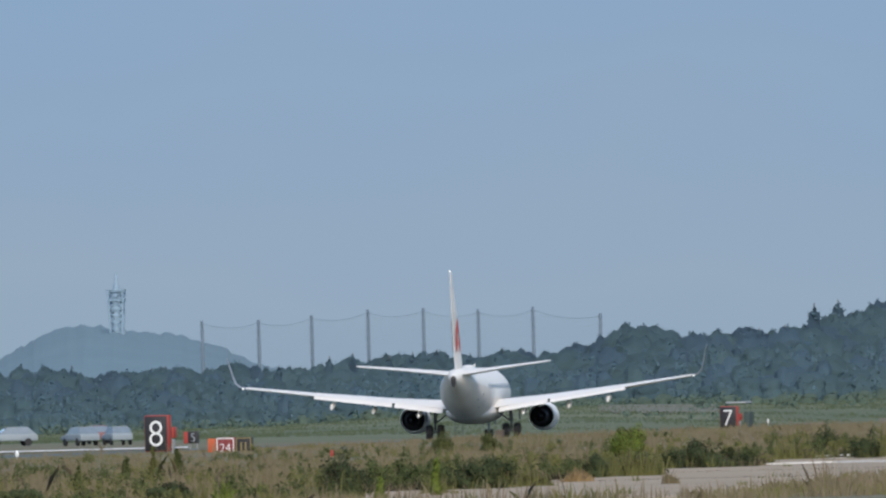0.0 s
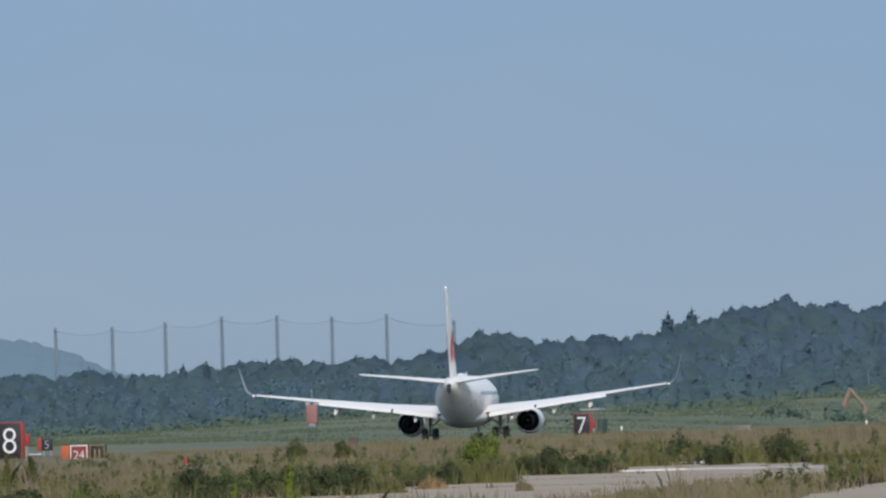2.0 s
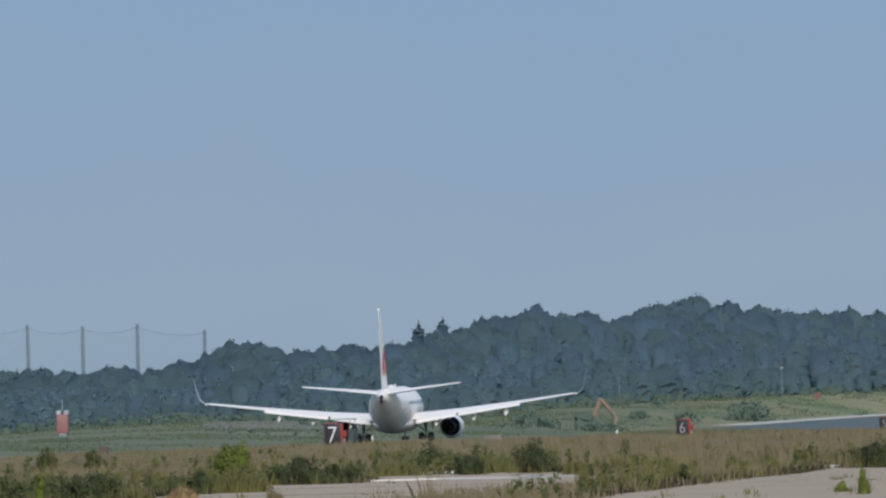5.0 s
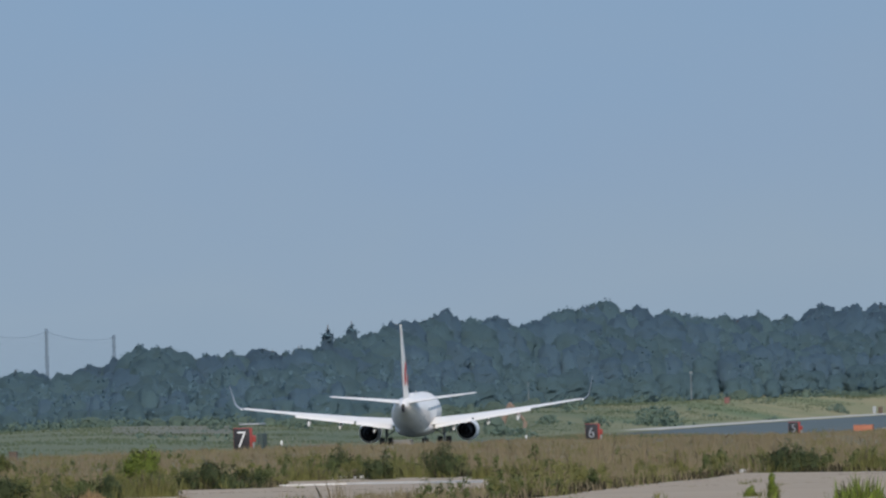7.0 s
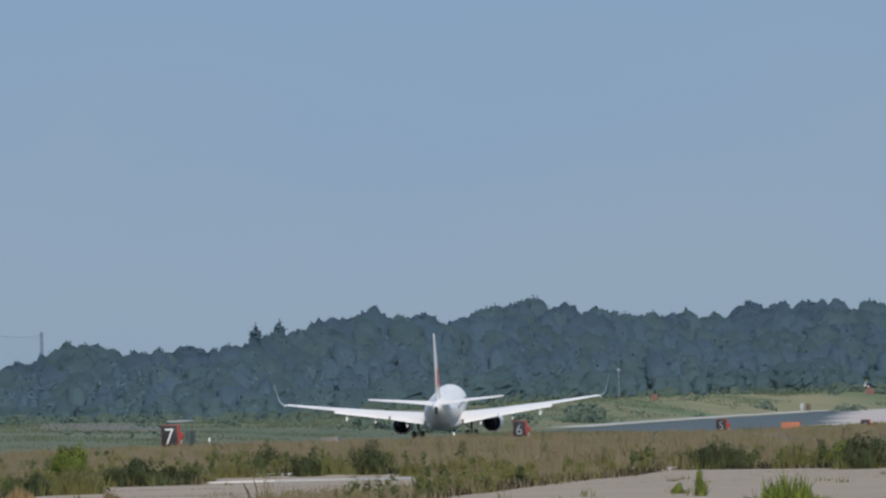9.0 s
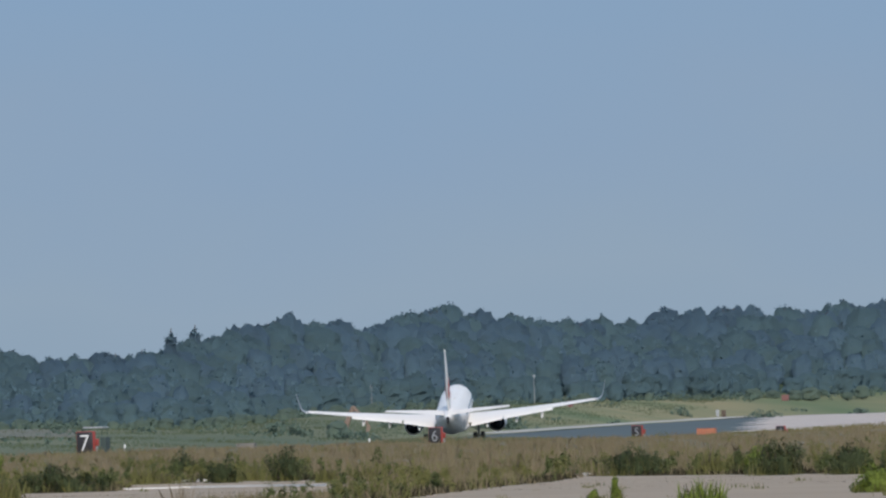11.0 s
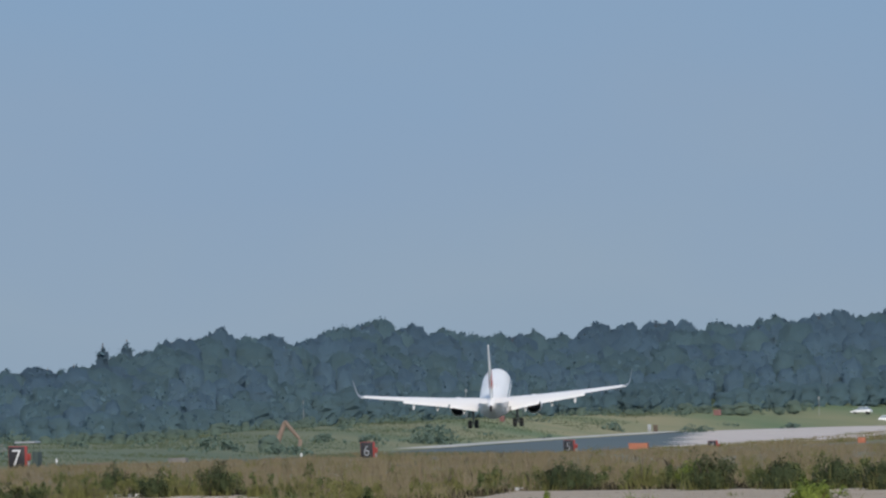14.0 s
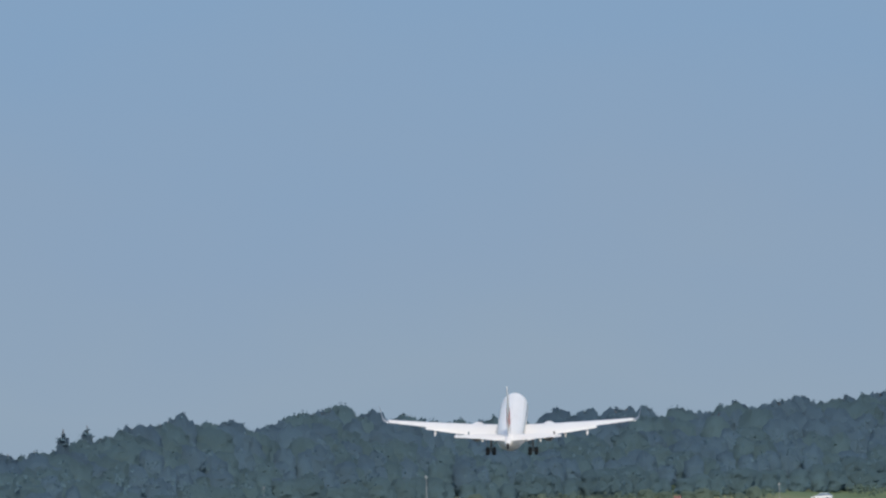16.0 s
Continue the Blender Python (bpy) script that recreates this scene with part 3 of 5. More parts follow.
    for s in (1, -1):
        bm = bmesh.new()
        block(bm, s * 0.45, 0.6, 1.25, 0.04, 1.2, 0.5, 0.015)
        part("gear_door", bm, M_STRUT, nose)
        build_wheel(nose, s * 0.22, 0, 0.34, 0.2)
    # cabin windows
    pane_mesh = None
    for s in (1, -1):
        for i in range(38):
            y = 13.2 - 0.508 * i * 1.08
            if pane_mesh is None:
                bm = bmesh.new()
                loft(bm, [[(x, 0.12 * math.cos(a), 0.18 * math.sin(a)) for a in [2 * math.pi * k / 10 for k in range(10)]] for x in (-0.03, 0.012)])
                first = part("cabin_window", bm, M_PORT, plane)
                pane_mesh = first.data
                ob = first
            else:
                ob = new("cabin_window", pane_mesh)
                ob.parent = plane
            zz = 3.95
            hw = curve_at(-y, [(-a[0], a[1]) for a in FUSELAGE])
            hh = curve_at(-y, [(-a[0], a[2]) for a in FUSELAGE])
            cz = curve_at(-y, [(-a[0], a[3]) for a in FUSELAGE])
            ob.location = (s * hw * math.sqrt(max(0, 1 - ((zz - cz) / hh) ** 2)), y, zz)
            ob.rotation_euler = (0, -s * 0.28, 0 if s > 0 else 0)
    # small outlets and antennas
    bm = bmesh.new()
    block(bm, 0, 3.0, 5.52, 0.06, 0.4, 0.35, 0.02)
    part("antenna", bm, M_WHITE, plane)
    bm = bmesh.new()
    loft(bm, [circle(0, y, 5.38, a, b, 16) for y, a, b in ((-1.5, 0.1, 0.05), (-2.4, 0.42, 0.22), (-4.2, 0.42, 0.22), (-5.6, 0.1, 0.05))])
    part("antenna_fairing", bm, M_WHITE, plane)
    for y, z, w, h in ((-10.2, 3.35, 0.35, 0.24), (-11.2, 2.95, 0.3, 0.2), (-9.4, 2.35, 0.3, 0.12)):
        bm = bmesh.new()
        hw = curve_at(-y, [(-a[0], a[1]) for a in FUSELAGE])
        hh = curve_at(-y, [(-a[0], a[2]) for a in FUSELAGE])
        cz = curve_at(-y, [(-a[0], a[3]) for a in FUSELAGE])
        block(bm, hw * math.sqrt(max(0.05, 1 - ((z - cz) / hh) ** 2)) - 0.01, y, z, 0.06, w, h, 0.02)
        part("outlet", bm, M_GREY, plane)
    return plane, wings, gears


build_strip()
M_LAMP = glow("lamp_lens", (1.0, 0.97, 0.9), 0.5)
airliner, airliner_wings, main_gears = build_airliner()


# ---------------------------------------------------------------- airfield signs
def letters(text, size, material, parent, m, name="numeral"):
    data = bpy.data.curves.new(name, "FONT")
    data.body, data.size, data.extrude, data.align_x, data.align_y = text, size, 0.012, "CENTER", "CENTER"
    data.offset = -0.016 * size
    data.materials.append(material)
    tmp = new(name, data)
    bpy.context.view_layer.update()
    me = bpy.data.meshes.new_from_object(tmp.evaluated_get(bpy.context.evaluated_depsgraph_get()))
    bpy.data.objects.remove(tmp)
    ob = new(name, me)
    co = np.empty(len(me.vertices) * 3, np.float32)
    me.vertices.foreach_get("co", co)
    co = co.reshape(-1, 3)
    co[:, :2] -= (co[:, :2].max(0) + co[:, :2].min(0)) / 2
    me.vertices.foreach_set("co", co.ravel())
    ob.parent = parent
    ob.matrix_local = m
    return ob


def build_marker(u, v_top, d, height, digit, turn, label):
    """A distance marker: black faced box with a white numeral, red sides, on short legs."""
    top = spot(u, v_top, d)
    gz = ground_z(top.x, top.y)
    sign = empty("distance_marker", pose(top.x, top.y, gz, 0, 0, turn), label, "airfield sign", "distance markers along the runway")
    w, dep = 1.12, 0.42
    base = top.z - gz - height
    bm = bmesh.new()
    block(bm, 0, 0.1, base + height / 2, w, dep, height, 0.03)
    part("cabinet", bm, M_RED, sign, "faded red sign cabinet")
    bm = bmesh.new()
    block(bm, 0, -0.13, base + height / 2, w * 0.93, 0.05, height * 0.95, 0.01)
    part("face", bm, M_BLACK, sign, "black sign face")
    ob = letters(digit, height * (0.98 if d < 1200 else 0.84), M_LETTER if d < 1200 else M_HEAD, sign, pose(0, -0.165, base + height * 0.5, 90, 0, 0))
    ob.scale = (0.98, 1.06, 1)
    bm = bmesh.new()
    block(bm, w * 0.40, 0.6, base + height * 0.52, 0.34, 0.4, height * 0.30, 0.04)
    part("lamp_box", bm, M_RED, sign, "red lamp box behind the sign")
    bm = bmesh.new()
    block(bm, w * 0.40, 0.6, base * 0.5 + height * 0.16, 0.2, 0.3, base + height * 0.36, 0.02)
    part("lamp_post", bm, M_GREY, sign)
    for s in (-1, 1):
        bm = bmesh.new()
        block(bm, s * 0.35, 0.15, base / 2 - 0.1, 0.09, 0.09, base + 0.3, 0.01)
        part("leg", bm, M_GREY, sign)
    return sign


build_marker(-514, 281, 720, 1.60, "8", -14, "black distance marker reading 8 with red cabinet, in dry grass")
build_marker(498, 291.5, 1011, 1.42, "7", -14, "black distance marker reading 7 with red cabinet, in dry grass")
build_marker(1117, 300, 1316, 1.40, "6", -16, "black distance marker reading 6 with red cabinet, in dry grass")
build_marker(1474, 306, 1621, 1.30, "5", -18, "black distance marker reading 5 half hidden behind grass")


# ---------------------------------------------------------------- woods
def unit(v):
    return v / (np.linalg.norm(v, axis=1)[:, None] + 1e-6)


def leaf_cloud(rng, centres, radii, per, size, flat=0.8, heart=None, loose=0.35, slim=0.35):
    """Small leaf faces over the shells of clumps, turned outward from the clump and from the heart of the crown: points, faces, normals."""
    c, r = np.repeat(np.asarray(centres, float), per, 0), np.repeat(np.asarray(radii, float), per)[:, None]
    n = len(c)
    d = unit(rng.normal(size=(n, 3)))
    p = c + d * (r * rng.uniform(0.55, 1.05, (n, 1))) * np.array([1, 1, flat])
    out = np.array([0.0, -0.25, 0.8]) if heart is None else unit((p - np.asarray(heart)) * np.array([1, 1, 0.75]))
    nrm = unit(0.6 * d + 0.75 * out)
    g = unit(nrm + rng.normal(size=(n, 3)) * loose)
    a = rng.normal(size=(n, 3))
    a = unit(a - g * (a * g).sum(1)[:, None])
    b = np.cross(a, g)
    s = size * rng.uniform(0.6, 1.4, (n, 1))
    verts = np.stack([p - a * s * 0.5, p + b * s * slim, p + a * s * 0.5, p - b * s * slim], 1).reshape(-1, 3)
    return verts, np.arange(n * 4).reshape(-1, 4), np.repeat(nrm, 4, 0)


SHAPES = {"broad": (2.8, 0.16), "pine": (2.4, 0.26), "bushy": (3.2, 0.0), "fir": (2.5, 0.05)}   # reach of the crown and its lowest share of the height


def build_tree(seed, kind, material, label):
    """A tree ten metres high: tapered trunk, limbs and a crown of leaf clumps round a dense inside."""
    rng = np.random.default_rng(seed)
    tree = empty("tree", pose(0, 0, -200), label, "tree", "trees of the wood beyond the airfield")
    bm = bmesh.new()
    h = 10.0
    wide, low = SHAPES[kind]
    lean = rng.uniform(-0.4, 0.4, 2)
    rod(bm, (0, 0, -0.6), (lean[0] * 0.5, lean[1] * 0.5, h * 0.55), 0.22, 0.14)
    rod(bm, (lean[0] * 0.5, lean[1] * 0.5, h * 0.55), (lean[0], lean[1], h * 0.93), 0.14, 0.04)

    heart = np.array((lean[0] * 0.4, lean[1] * 0.4, h * (low + 0.40 * (1 - low))))
    at = Vector((seed * 3.1, seed * 1.7, 0))
    rings, segs, verts = (20, 21, []) if kind != "fir" else (24, 14, [])
    for j in range(rings):   # a closed crown, swollen into boughs
        k = j / (rings - 1) if kind == "fir" else 0.5 - 0.5 * math.cos(math.pi * j / (rings - 1))
        for i in range(segs):
            a = 2 * math.pi * i / segs
            if kind == "fir":
                reach = (1 - k) ** 0.9 * wide * (0.82 + 0.18 * math.cos(k * 30)) + 0.05
            else:
                reach = wide * max(0.001, 1 - abs(2 * k - 1) ** 3.2) ** 0.5
            d = Vector((math.cos(a) * reach / wide, math.sin(a) * reach / wide, (k - 0.5) * 2.4))
            swell = 1 + 0.40 * noise.noise(d * 1.5 + at) + 0.20 * noise.noise(d * 3.4 + at) + 0.12 * noise.noise(d * 8 + at)
            z = h * (low + (0.93 - low) * k) + (1.1 * noise.noise(d * 2.2 - at) + 0.6 * noise.noise(d * 6 - at)) * min(1, 3 * k)
            verts.append((lean[0] * k + reach * swell * math.cos(a), lean[1] * k + reach * swell * math.sin(a), z))
            if j % 5 == 2 and i % 6 == 0:
                rod(bm, (lean[0] * 0.5, lean[1] * 0.5, max(h * 0.2, z - 1.2)), tuple(Vector(verts[-1]) * 0.8 + Vector((0, 0, z * 0.2))), 0.08, 0.03, 5)
    part("trunk", bm, M_TRUNK, tree)
    verts = np.array(verts)
    faces = np.array([(j * segs + i, j * segs + (i + 1) % segs, (j + 1) * segs + (i + 1) % segs, (j + 1) * segs + i) for j in range(rings - 1) for i in range(segs)])
    normals = unit(0.55 * unit((verts - heart) * np.array([1, 1, 0.75])) + np.array([0.0, 0.0, 0.65]))
    CROWNS[tree.name] = (verts, faces, normals)
    v, f, m = leaf_cloud(rng, verts[::2], [0.28] * len(verts[::2]), 1, 0.42, 0.9, heart, 0.2)   # loose sprays over the boughs
    crown = raw("crown", np.concatenate([verts, v]), np.concatenate([faces, f + len(verts)]), material, tree, np.concatenate([normals, m]))
    crown.data.materials.append(M_SPRAY)
    crown.data.polygons.foreach_set("material_index", (np.arange(len(faces) + len(f)) >= len(faces)).astype(np.int32))
    return tree


CROWNS = {}


def build_woods():
    rng = np.random.default_rng(7)
    broad, pine, fir, edge, bush = ("dark broad-crowned tree in the wood, haze blue in its colour", "tall dark pine in the wood, haze blue in its colour", "pointed dark conifer standing above the wood",
                                    "bushy dark tree at the edge of the wood, haze blue in its colour", "rounded light green bush before the wood")
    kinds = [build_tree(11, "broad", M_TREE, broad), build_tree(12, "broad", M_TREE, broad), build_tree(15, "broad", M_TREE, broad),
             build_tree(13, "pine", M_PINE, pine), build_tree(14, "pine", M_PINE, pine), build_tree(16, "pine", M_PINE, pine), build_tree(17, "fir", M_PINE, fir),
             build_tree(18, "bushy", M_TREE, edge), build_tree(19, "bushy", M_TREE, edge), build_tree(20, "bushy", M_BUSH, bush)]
    placed, inner = [], []

    def plant(u, d, v_top, kind, width=1.0, where=placed):
        p = spot(u, v_top, d)
        z = ground_z(p.x, p.y) - 0.2
        k = max(1.2, p.z - z) / 9.9
        where.append((kind, pose(p.x, p.y, z, 0, 0, rng.uniform(0, 360)) @ Matrix.Diagonal((k * width, k * width, k, 1))))

    for row, (d, drop, step) in enumerate(((190, 0.0, 21), (150, 0.13, 27), (112, 0.27, 27), (76, 0.41, 27), (40, 0.55, 27), (2, 0.70, 27))):
        u = -960.0 + 9 * row
        while u < 2460:
            sky_v, foot = curve_at(u, SKYLINE), curve_at(u, WOOD_FOOT)
            v = sky_v + (foot - sky_v) * drop + (rng.choice([-5, 0, 4, 8, 13]) + rng.uniform(-3, 3) if row == 0 else rng.uniform(-11, 13))
            if row == 5:
                kind = int(rng.integers(7, 9))
            else:
                kind = int(rng.integers(3, 6)) if rng.uniform() < np.interp(u, [0, 900, 1500, 2100], [0.25, 0.4, 0.6, 0.8]) else int(rng.integers(0, 3))
            plant(u, wood_d(u) + d + rng.uniform(-14, 14), v, kind, rng.uniform(1.0, 1.7) if row == 5 else rng.uniform(0.75, 1.35), placed if row in (0, 5) else inner)
            u += step * rng.uniform(0.6, 1.4)
    for u, v in ((648, 103), (694, 98), (-300, 190), (-210, 176), (-160, 172), (-105, 178), (-62, 172), (-20, 168), (40, 178), (95, 170), (560, 146), (602, 141), (-520, 190), (-660, 180)):
        plant(u, wood_d(u) + 170, v, 6, 1.15 if u > 610 else 1.0)
    for i in range(86):   # bushes before the edge of the wood
        u = rng.uniform(-300, 2350) if i < 50 else rng.uniform(330, 1120)
        if 1880 < u < 2090 or 1700 < u < 1780:
            continue
        d = wood_d(u) - rng.uniform(3, 50)
        plant(u, d, curve_at(u, WOOD_FOOT) - rng.uniform(3, 20), 9, rng.uniform(1.0, 2.6))
    for u, v, d, kind, wide in ((1455, 216, 3190, 7, 1.1), (1436, 226, 3190, 8, 1.0), (548, 274, 2310, 9, 1.8), (596, 272, 2300, 9, 1.9), (640, 271, 2305, 9, 2.0), (678, 273, 2300, 9, 1.7), (738, 270, 2400, 9, 1.9), (772, 268, 2410, 9, 1.8), (806, 269, 2420, 9, 1.9), (850, 266, 2470, 9, 1.6),
                                (944, 283, 2262, 9, 1.6), (1716, 250, 3245, 9, 2.4), (1755, 250, 3245, 9, 2.2)):
        plant(u, d, v, kind, wide)
    for kind, m in placed:
        copy_thing(kinds[kind], m)
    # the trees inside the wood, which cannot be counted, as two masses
    for name, material, pick, label in (("inner_wood", M_TREE, (0, 1, 2), "dense dark foliage inside the wood, haze blue in its colour"), ("inner_pines", M_PINE, (3, 4, 5), "dense dark pines inside the wood, haze blue in their colour")):
        verts, faces, normals, count = [], [], [], 0
        for kind, m in inner:
            if kind not in pick:
                continue
            body, sides, out = CROWNS[kinds[kind].name]
            turn, at = np.array(m.to_3x3()).T, np.array(m.translation)
            spin = np.array(m.to_3x3().inverted().transposed()).T
            verts.append(body @ turn + at)
            normals.append(unit(out @ spin))
            faces.append(sides + count)
            count += len(body)
        cs, rs = [], []
        for i in range(350):   # sprays that close the canopy between the crowns
            u, q = rng.uniform(-960, 2440), rng.uniform(0.3, 1.0)
            sky_v, foot = curve_at(u, SKYLINE), curve_at(u, WOOD_FOOT)
            p = spot(u, sky_v + (foot - sky_v) * q, wood_d(u) + curve_at(q, [(0, 190), (0.13, 150), (0.27, 112), (0.41, 76), (0.55, 40), (0.70, 2), (1, -3)]) - rng.uniform(2, 6))
            for _ in range(4):
                cs.append((p.x + rng.normal(0, 1.2), p.y + rng.normal(0, 1.2), p.z + rng.normal(0, 0.9)))
                rs.append(rng.uniform(0.4, 1.0))
        v, f, n = leaf_cloud(rng, cs, rs, 6, 0.45, 0.9, None, 0.15)
        mass = sum(len(k) for k in faces)
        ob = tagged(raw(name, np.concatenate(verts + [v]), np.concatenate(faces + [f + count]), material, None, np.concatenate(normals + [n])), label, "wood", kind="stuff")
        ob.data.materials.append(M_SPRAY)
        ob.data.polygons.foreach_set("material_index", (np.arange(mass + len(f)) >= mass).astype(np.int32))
    for k in kinds:
        for o in (*k.children_recursive, k):
            bpy.data.objects.remove(o)


def build_field_scrub():
    """Low bushes along the foot of the wood and over the fields, past counting."""
    rng = np.random.default_rng(17)
    cs, rs = [], []
    for i in range(330):
        if i < 270:
            u = rng.uniform(-950, 2400)
            d, tall = wood_d(u) - rng.uniform(4, 40), rng.uniform(0.5, 1.6)
        else:
            u = rng.uniform(150, 2300)
            d, tall = wood_d(u) - rng.uniform(2, 20) * rng.uniform(2, 25), rng.uniform(0.4, 1.4)
        p = spot(u, 0, d)
        if d < 168 * F / (HU - u) and p.y < RUNWAY_END or 1900 < u < 2050:
            continue
        z = ground_z(p.x, p.y)
        for _ in range(7):
            cs.append((p.x + rng.normal(0, 1.3), p.y + rng.normal(0, 1.3), z + tall * rng.uniform(0.0, 0.9)))
            rs.append(rng.uniform(0.35, 0.8) * (0.5 + 0.5 * tall))
    for u, d, tall in ((1212, 2560, 2.0), (1224, 2575, 2.8), (1236, 2590, 2.4), (1248, 2570, 3.0), (1260, 2580, 2.2), (1120, 2500, 1.3), (1040, 2450, 1.2), (870, 2250, 1.4), (830, 2260, 1.2), (955, 2245, 1.3), (985, 2250, 1.0), (1690, 3000, 1.6), (1715, 3000, 1.3), (1555, 3040, 1.6), (1870, 3120, 1.3)):
        p = spot(u, 0, d)
        z = ground_z(p.x, p.y)
        for _ in range(26):
            up = rng.uniform(0, 1)
            cs.append((p.x + rng.normal(0, 1.5) * (1.15 - up), p.y + rng.normal(0, 1.5), z + tall * up))
            rs.append(rng.uniform(0.3, 0.6))
    v, f, n = leaf_cloud(rng, cs, rs, 12, 0.42, 0.8)
    tagged(raw("field_scrub", v, f, M_BUSH, None, n), "low green scrub along the fields and the foot of the wood", "scrub", kind="stuff")


build_woods()
build_field_scrub()


# ---------------------------------------------------------------- sky and far distance
def build_sky_backdrop():
    """A ring of hazy sky far behind everything."""
    n, r = 180, 4880.0
    hs = [-40, 0, 60, 120, 200, 320, 480]
    verts = [(r * math.sin(2 * math.pi * i / n), r * math.cos(2 * math.pi * i / n), h) for h in hs for i in range(n)]
    faces = [(j * n + i, j * n + (i + 1) % n, (j + 1) * n + (i + 1) % n, (j + 1) * n + i) for j in range(len(hs) - 1) for i in range(n)]
    m = bpy.data.materials.new("hazy_sky")
    m.use_nodes = True
    nd, l = m.node_tree.nodes, m.node_tree.links
    nd.remove(nd["Principled BSDF"])
    tex, sep, rng = nd.new("ShaderNodeTexCoord"), nd.new("ShaderNodeSeparateXYZ"), nd.new("ShaderNodeMapRange")
    l.new(tex.outputs["Object"], sep.inputs[0])
    l.new(sep.outputs["Z"], rng.inputs[0])
    rng.inputs[1].default_value, rng.inputs[2].default_value = 0.0, 160.0
    ns = nd.new("ShaderNodeTexNoise")
    ns.inputs["Scale"].default_value, ns.inputs["Detail"].default_value = 0.009, 3
    squash = nd.new("ShaderNodeMapping")
    squash.inputs["Scale"].default_value = (1, 1, 1.8)
    l.new(tex.outputs["Object"], squash.inputs[0])
    l.new(squash.outputs[0], ns.inputs["Vector"])
    wob = nd.new("ShaderNodeMath")
    wob.operation = "MULTIPLY_ADD"
    wob.inputs[1].default_value = 0.5
    off = nd.new("ShaderNodeMath")
    off.operation = "SUBTRACT"
    off.inputs[1].default_value = 0.25
    l.new(ns.outputs["Fac"], wob.inputs[0])
    l.new(rng.outputs[0], off.inputs[0])
    l.new(off.outputs[0], wob.inputs[2])
    ramp = nd.new("ShaderNodeValToRGB")
    e = ramp.color_ramp.elements
    e[0].position, e[0].color = 0.0, (0.268, 0.365, 0.474, 1)
    e[1].position, e[1].color = 1.0, (0.235, 0.365, 0.540, 1)
    for pos, col in ((0.25, (0.285, 0.380, 0.490, 1)), (0.55, (0.262, 0.368, 0.510, 1))):
        k = e.new(pos)
        k.color = col
    l.new(wob.outputs[0], ramp.inputs[0])
    em = nd.new("ShaderNodeEmission")
    l.new(ramp.outputs[0], em.inputs["Color"])
    em.inputs["Strength"].default_value = 0.717
    l.new(em.outputs[0], nd["Material Output"].inputs["Surface"])
    ob = raw("backdrop", verts, faces, m)
    ob.data.shade_smooth()
    tagged(ob, "pale blue hazy sky behind the airfield", "sky", kind="structure")


def build_far_hill():
    ridge = [(-1400, 230), (-1000, 214), (-860, 204), (-784, 172), (-724, 140), (-690, 126), (-674, 121), (-640, 119), (-584, 124), (-560, 130), (-504, 136), (-470, 139), (-454, 147), (-400, 160), (-370, 176), (-330, 196), (-250, 212), (-120, 225), (60, 240)]
    verts, faces = [], []
    n = 320
    for j, (d, k) in enumerate(((4200, 0.0), (4350, 0.62), (4450, 0.88), (4550, 1.0), (4700, 0.7), (4800, 0.3))):
        for i in range(n):
            u = -1400 + 1460 * i / (n - 1)
            top = EYE - (curve_at(u, ridge) - HV) / F * 4550 + 0.9 * k * noise.noise(Vector((u * 0.06, j * 2.3, 0))) + 0.6 * k * noise.noise(Vector((u * 0.17, j * 2.3, 4)))
            p = spot(u, 0, d)
            verts.append((p.x, p.y, -2 + (top + 2) * k))
    for j in range(5):
        for i in range(n - 1):
            faces.append((j * n + i, j * n + i + 1, (j + 1) * n + i + 1, (j + 1) * n + i))
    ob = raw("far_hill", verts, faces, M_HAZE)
    ob.data.shade_smooth()
    tagged(ob, "low wooded hill with pale blue haze put into its colour", "hill", kind="structure")


def build_tower():
    base = spot(-580, 139, 4500)
    tower = empty("telecom_tower", pose(base.x, base.y, base.z - 1.8), "slim lattice telecom tower on the hazy hill", "tower")
    bm = bmesh.new()
    for sx in (-1, 1):
        for sy in (-1, 1):
            rod(bm, (sx * 1.5, sy * 1.5, 0), (sx * 2.1, sy * 2.1, 14.4), 0.28)
    for k in range(7):
        z = 0.4 + 1.9 * k
        w = 1.5 + 0.05 * z
        for sx in (-1, 1):
            rod(bm, (sx * w, -w, z), (-sx * w, -w, z + 1.9), 0.16, n=5)
            rod(bm, (sx * w, w, z), (-sx * w, w, z + 1.9), 0.16, n=5)
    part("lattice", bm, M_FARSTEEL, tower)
    bm = bmesh.new()
    rod(bm, (0, 0, 0), (0, 0, 14.2), 1.5, 1.9, 12)
    part("core", bm, M_FARSTEEL, tower)
    for z, r in ((5.6, 1.9), (9.2, 2.3), (11.8, 2.6), (14.2, 2.75)):
        bm = bmesh.new()
        bmesh.ops.create_cone(bm, cap_ends=True, segments=16, radius1=r * 0.92, radius2=r, depth=0.7, matrix=pose(0, 0, z))
        part("platform", bm, M_FARSTEEL, tower)
    bm = bmesh.new()
    rod(bm, (0, 0, 14.4), (0, 0, 16.0), 1.0, 0.75)
    rod(bm, (0, 0, 16.0), (0, 0, 19.2), 0.5, 0.15)
    part("mast", bm, M_FARSTEEL, tower)


# tower steel tinted close to the sky, with the haze in its colour
M_FARSTEEL = mat("haze_blue_tower_paint", (0.250, 0.345, 0.425), 1.0, dark=(0.24, 0.33, 0.41), scale=0.3)
M_NET = mat("grey_net_cord", (0.22, 0.27, 0.33), 0.9, scale=1)


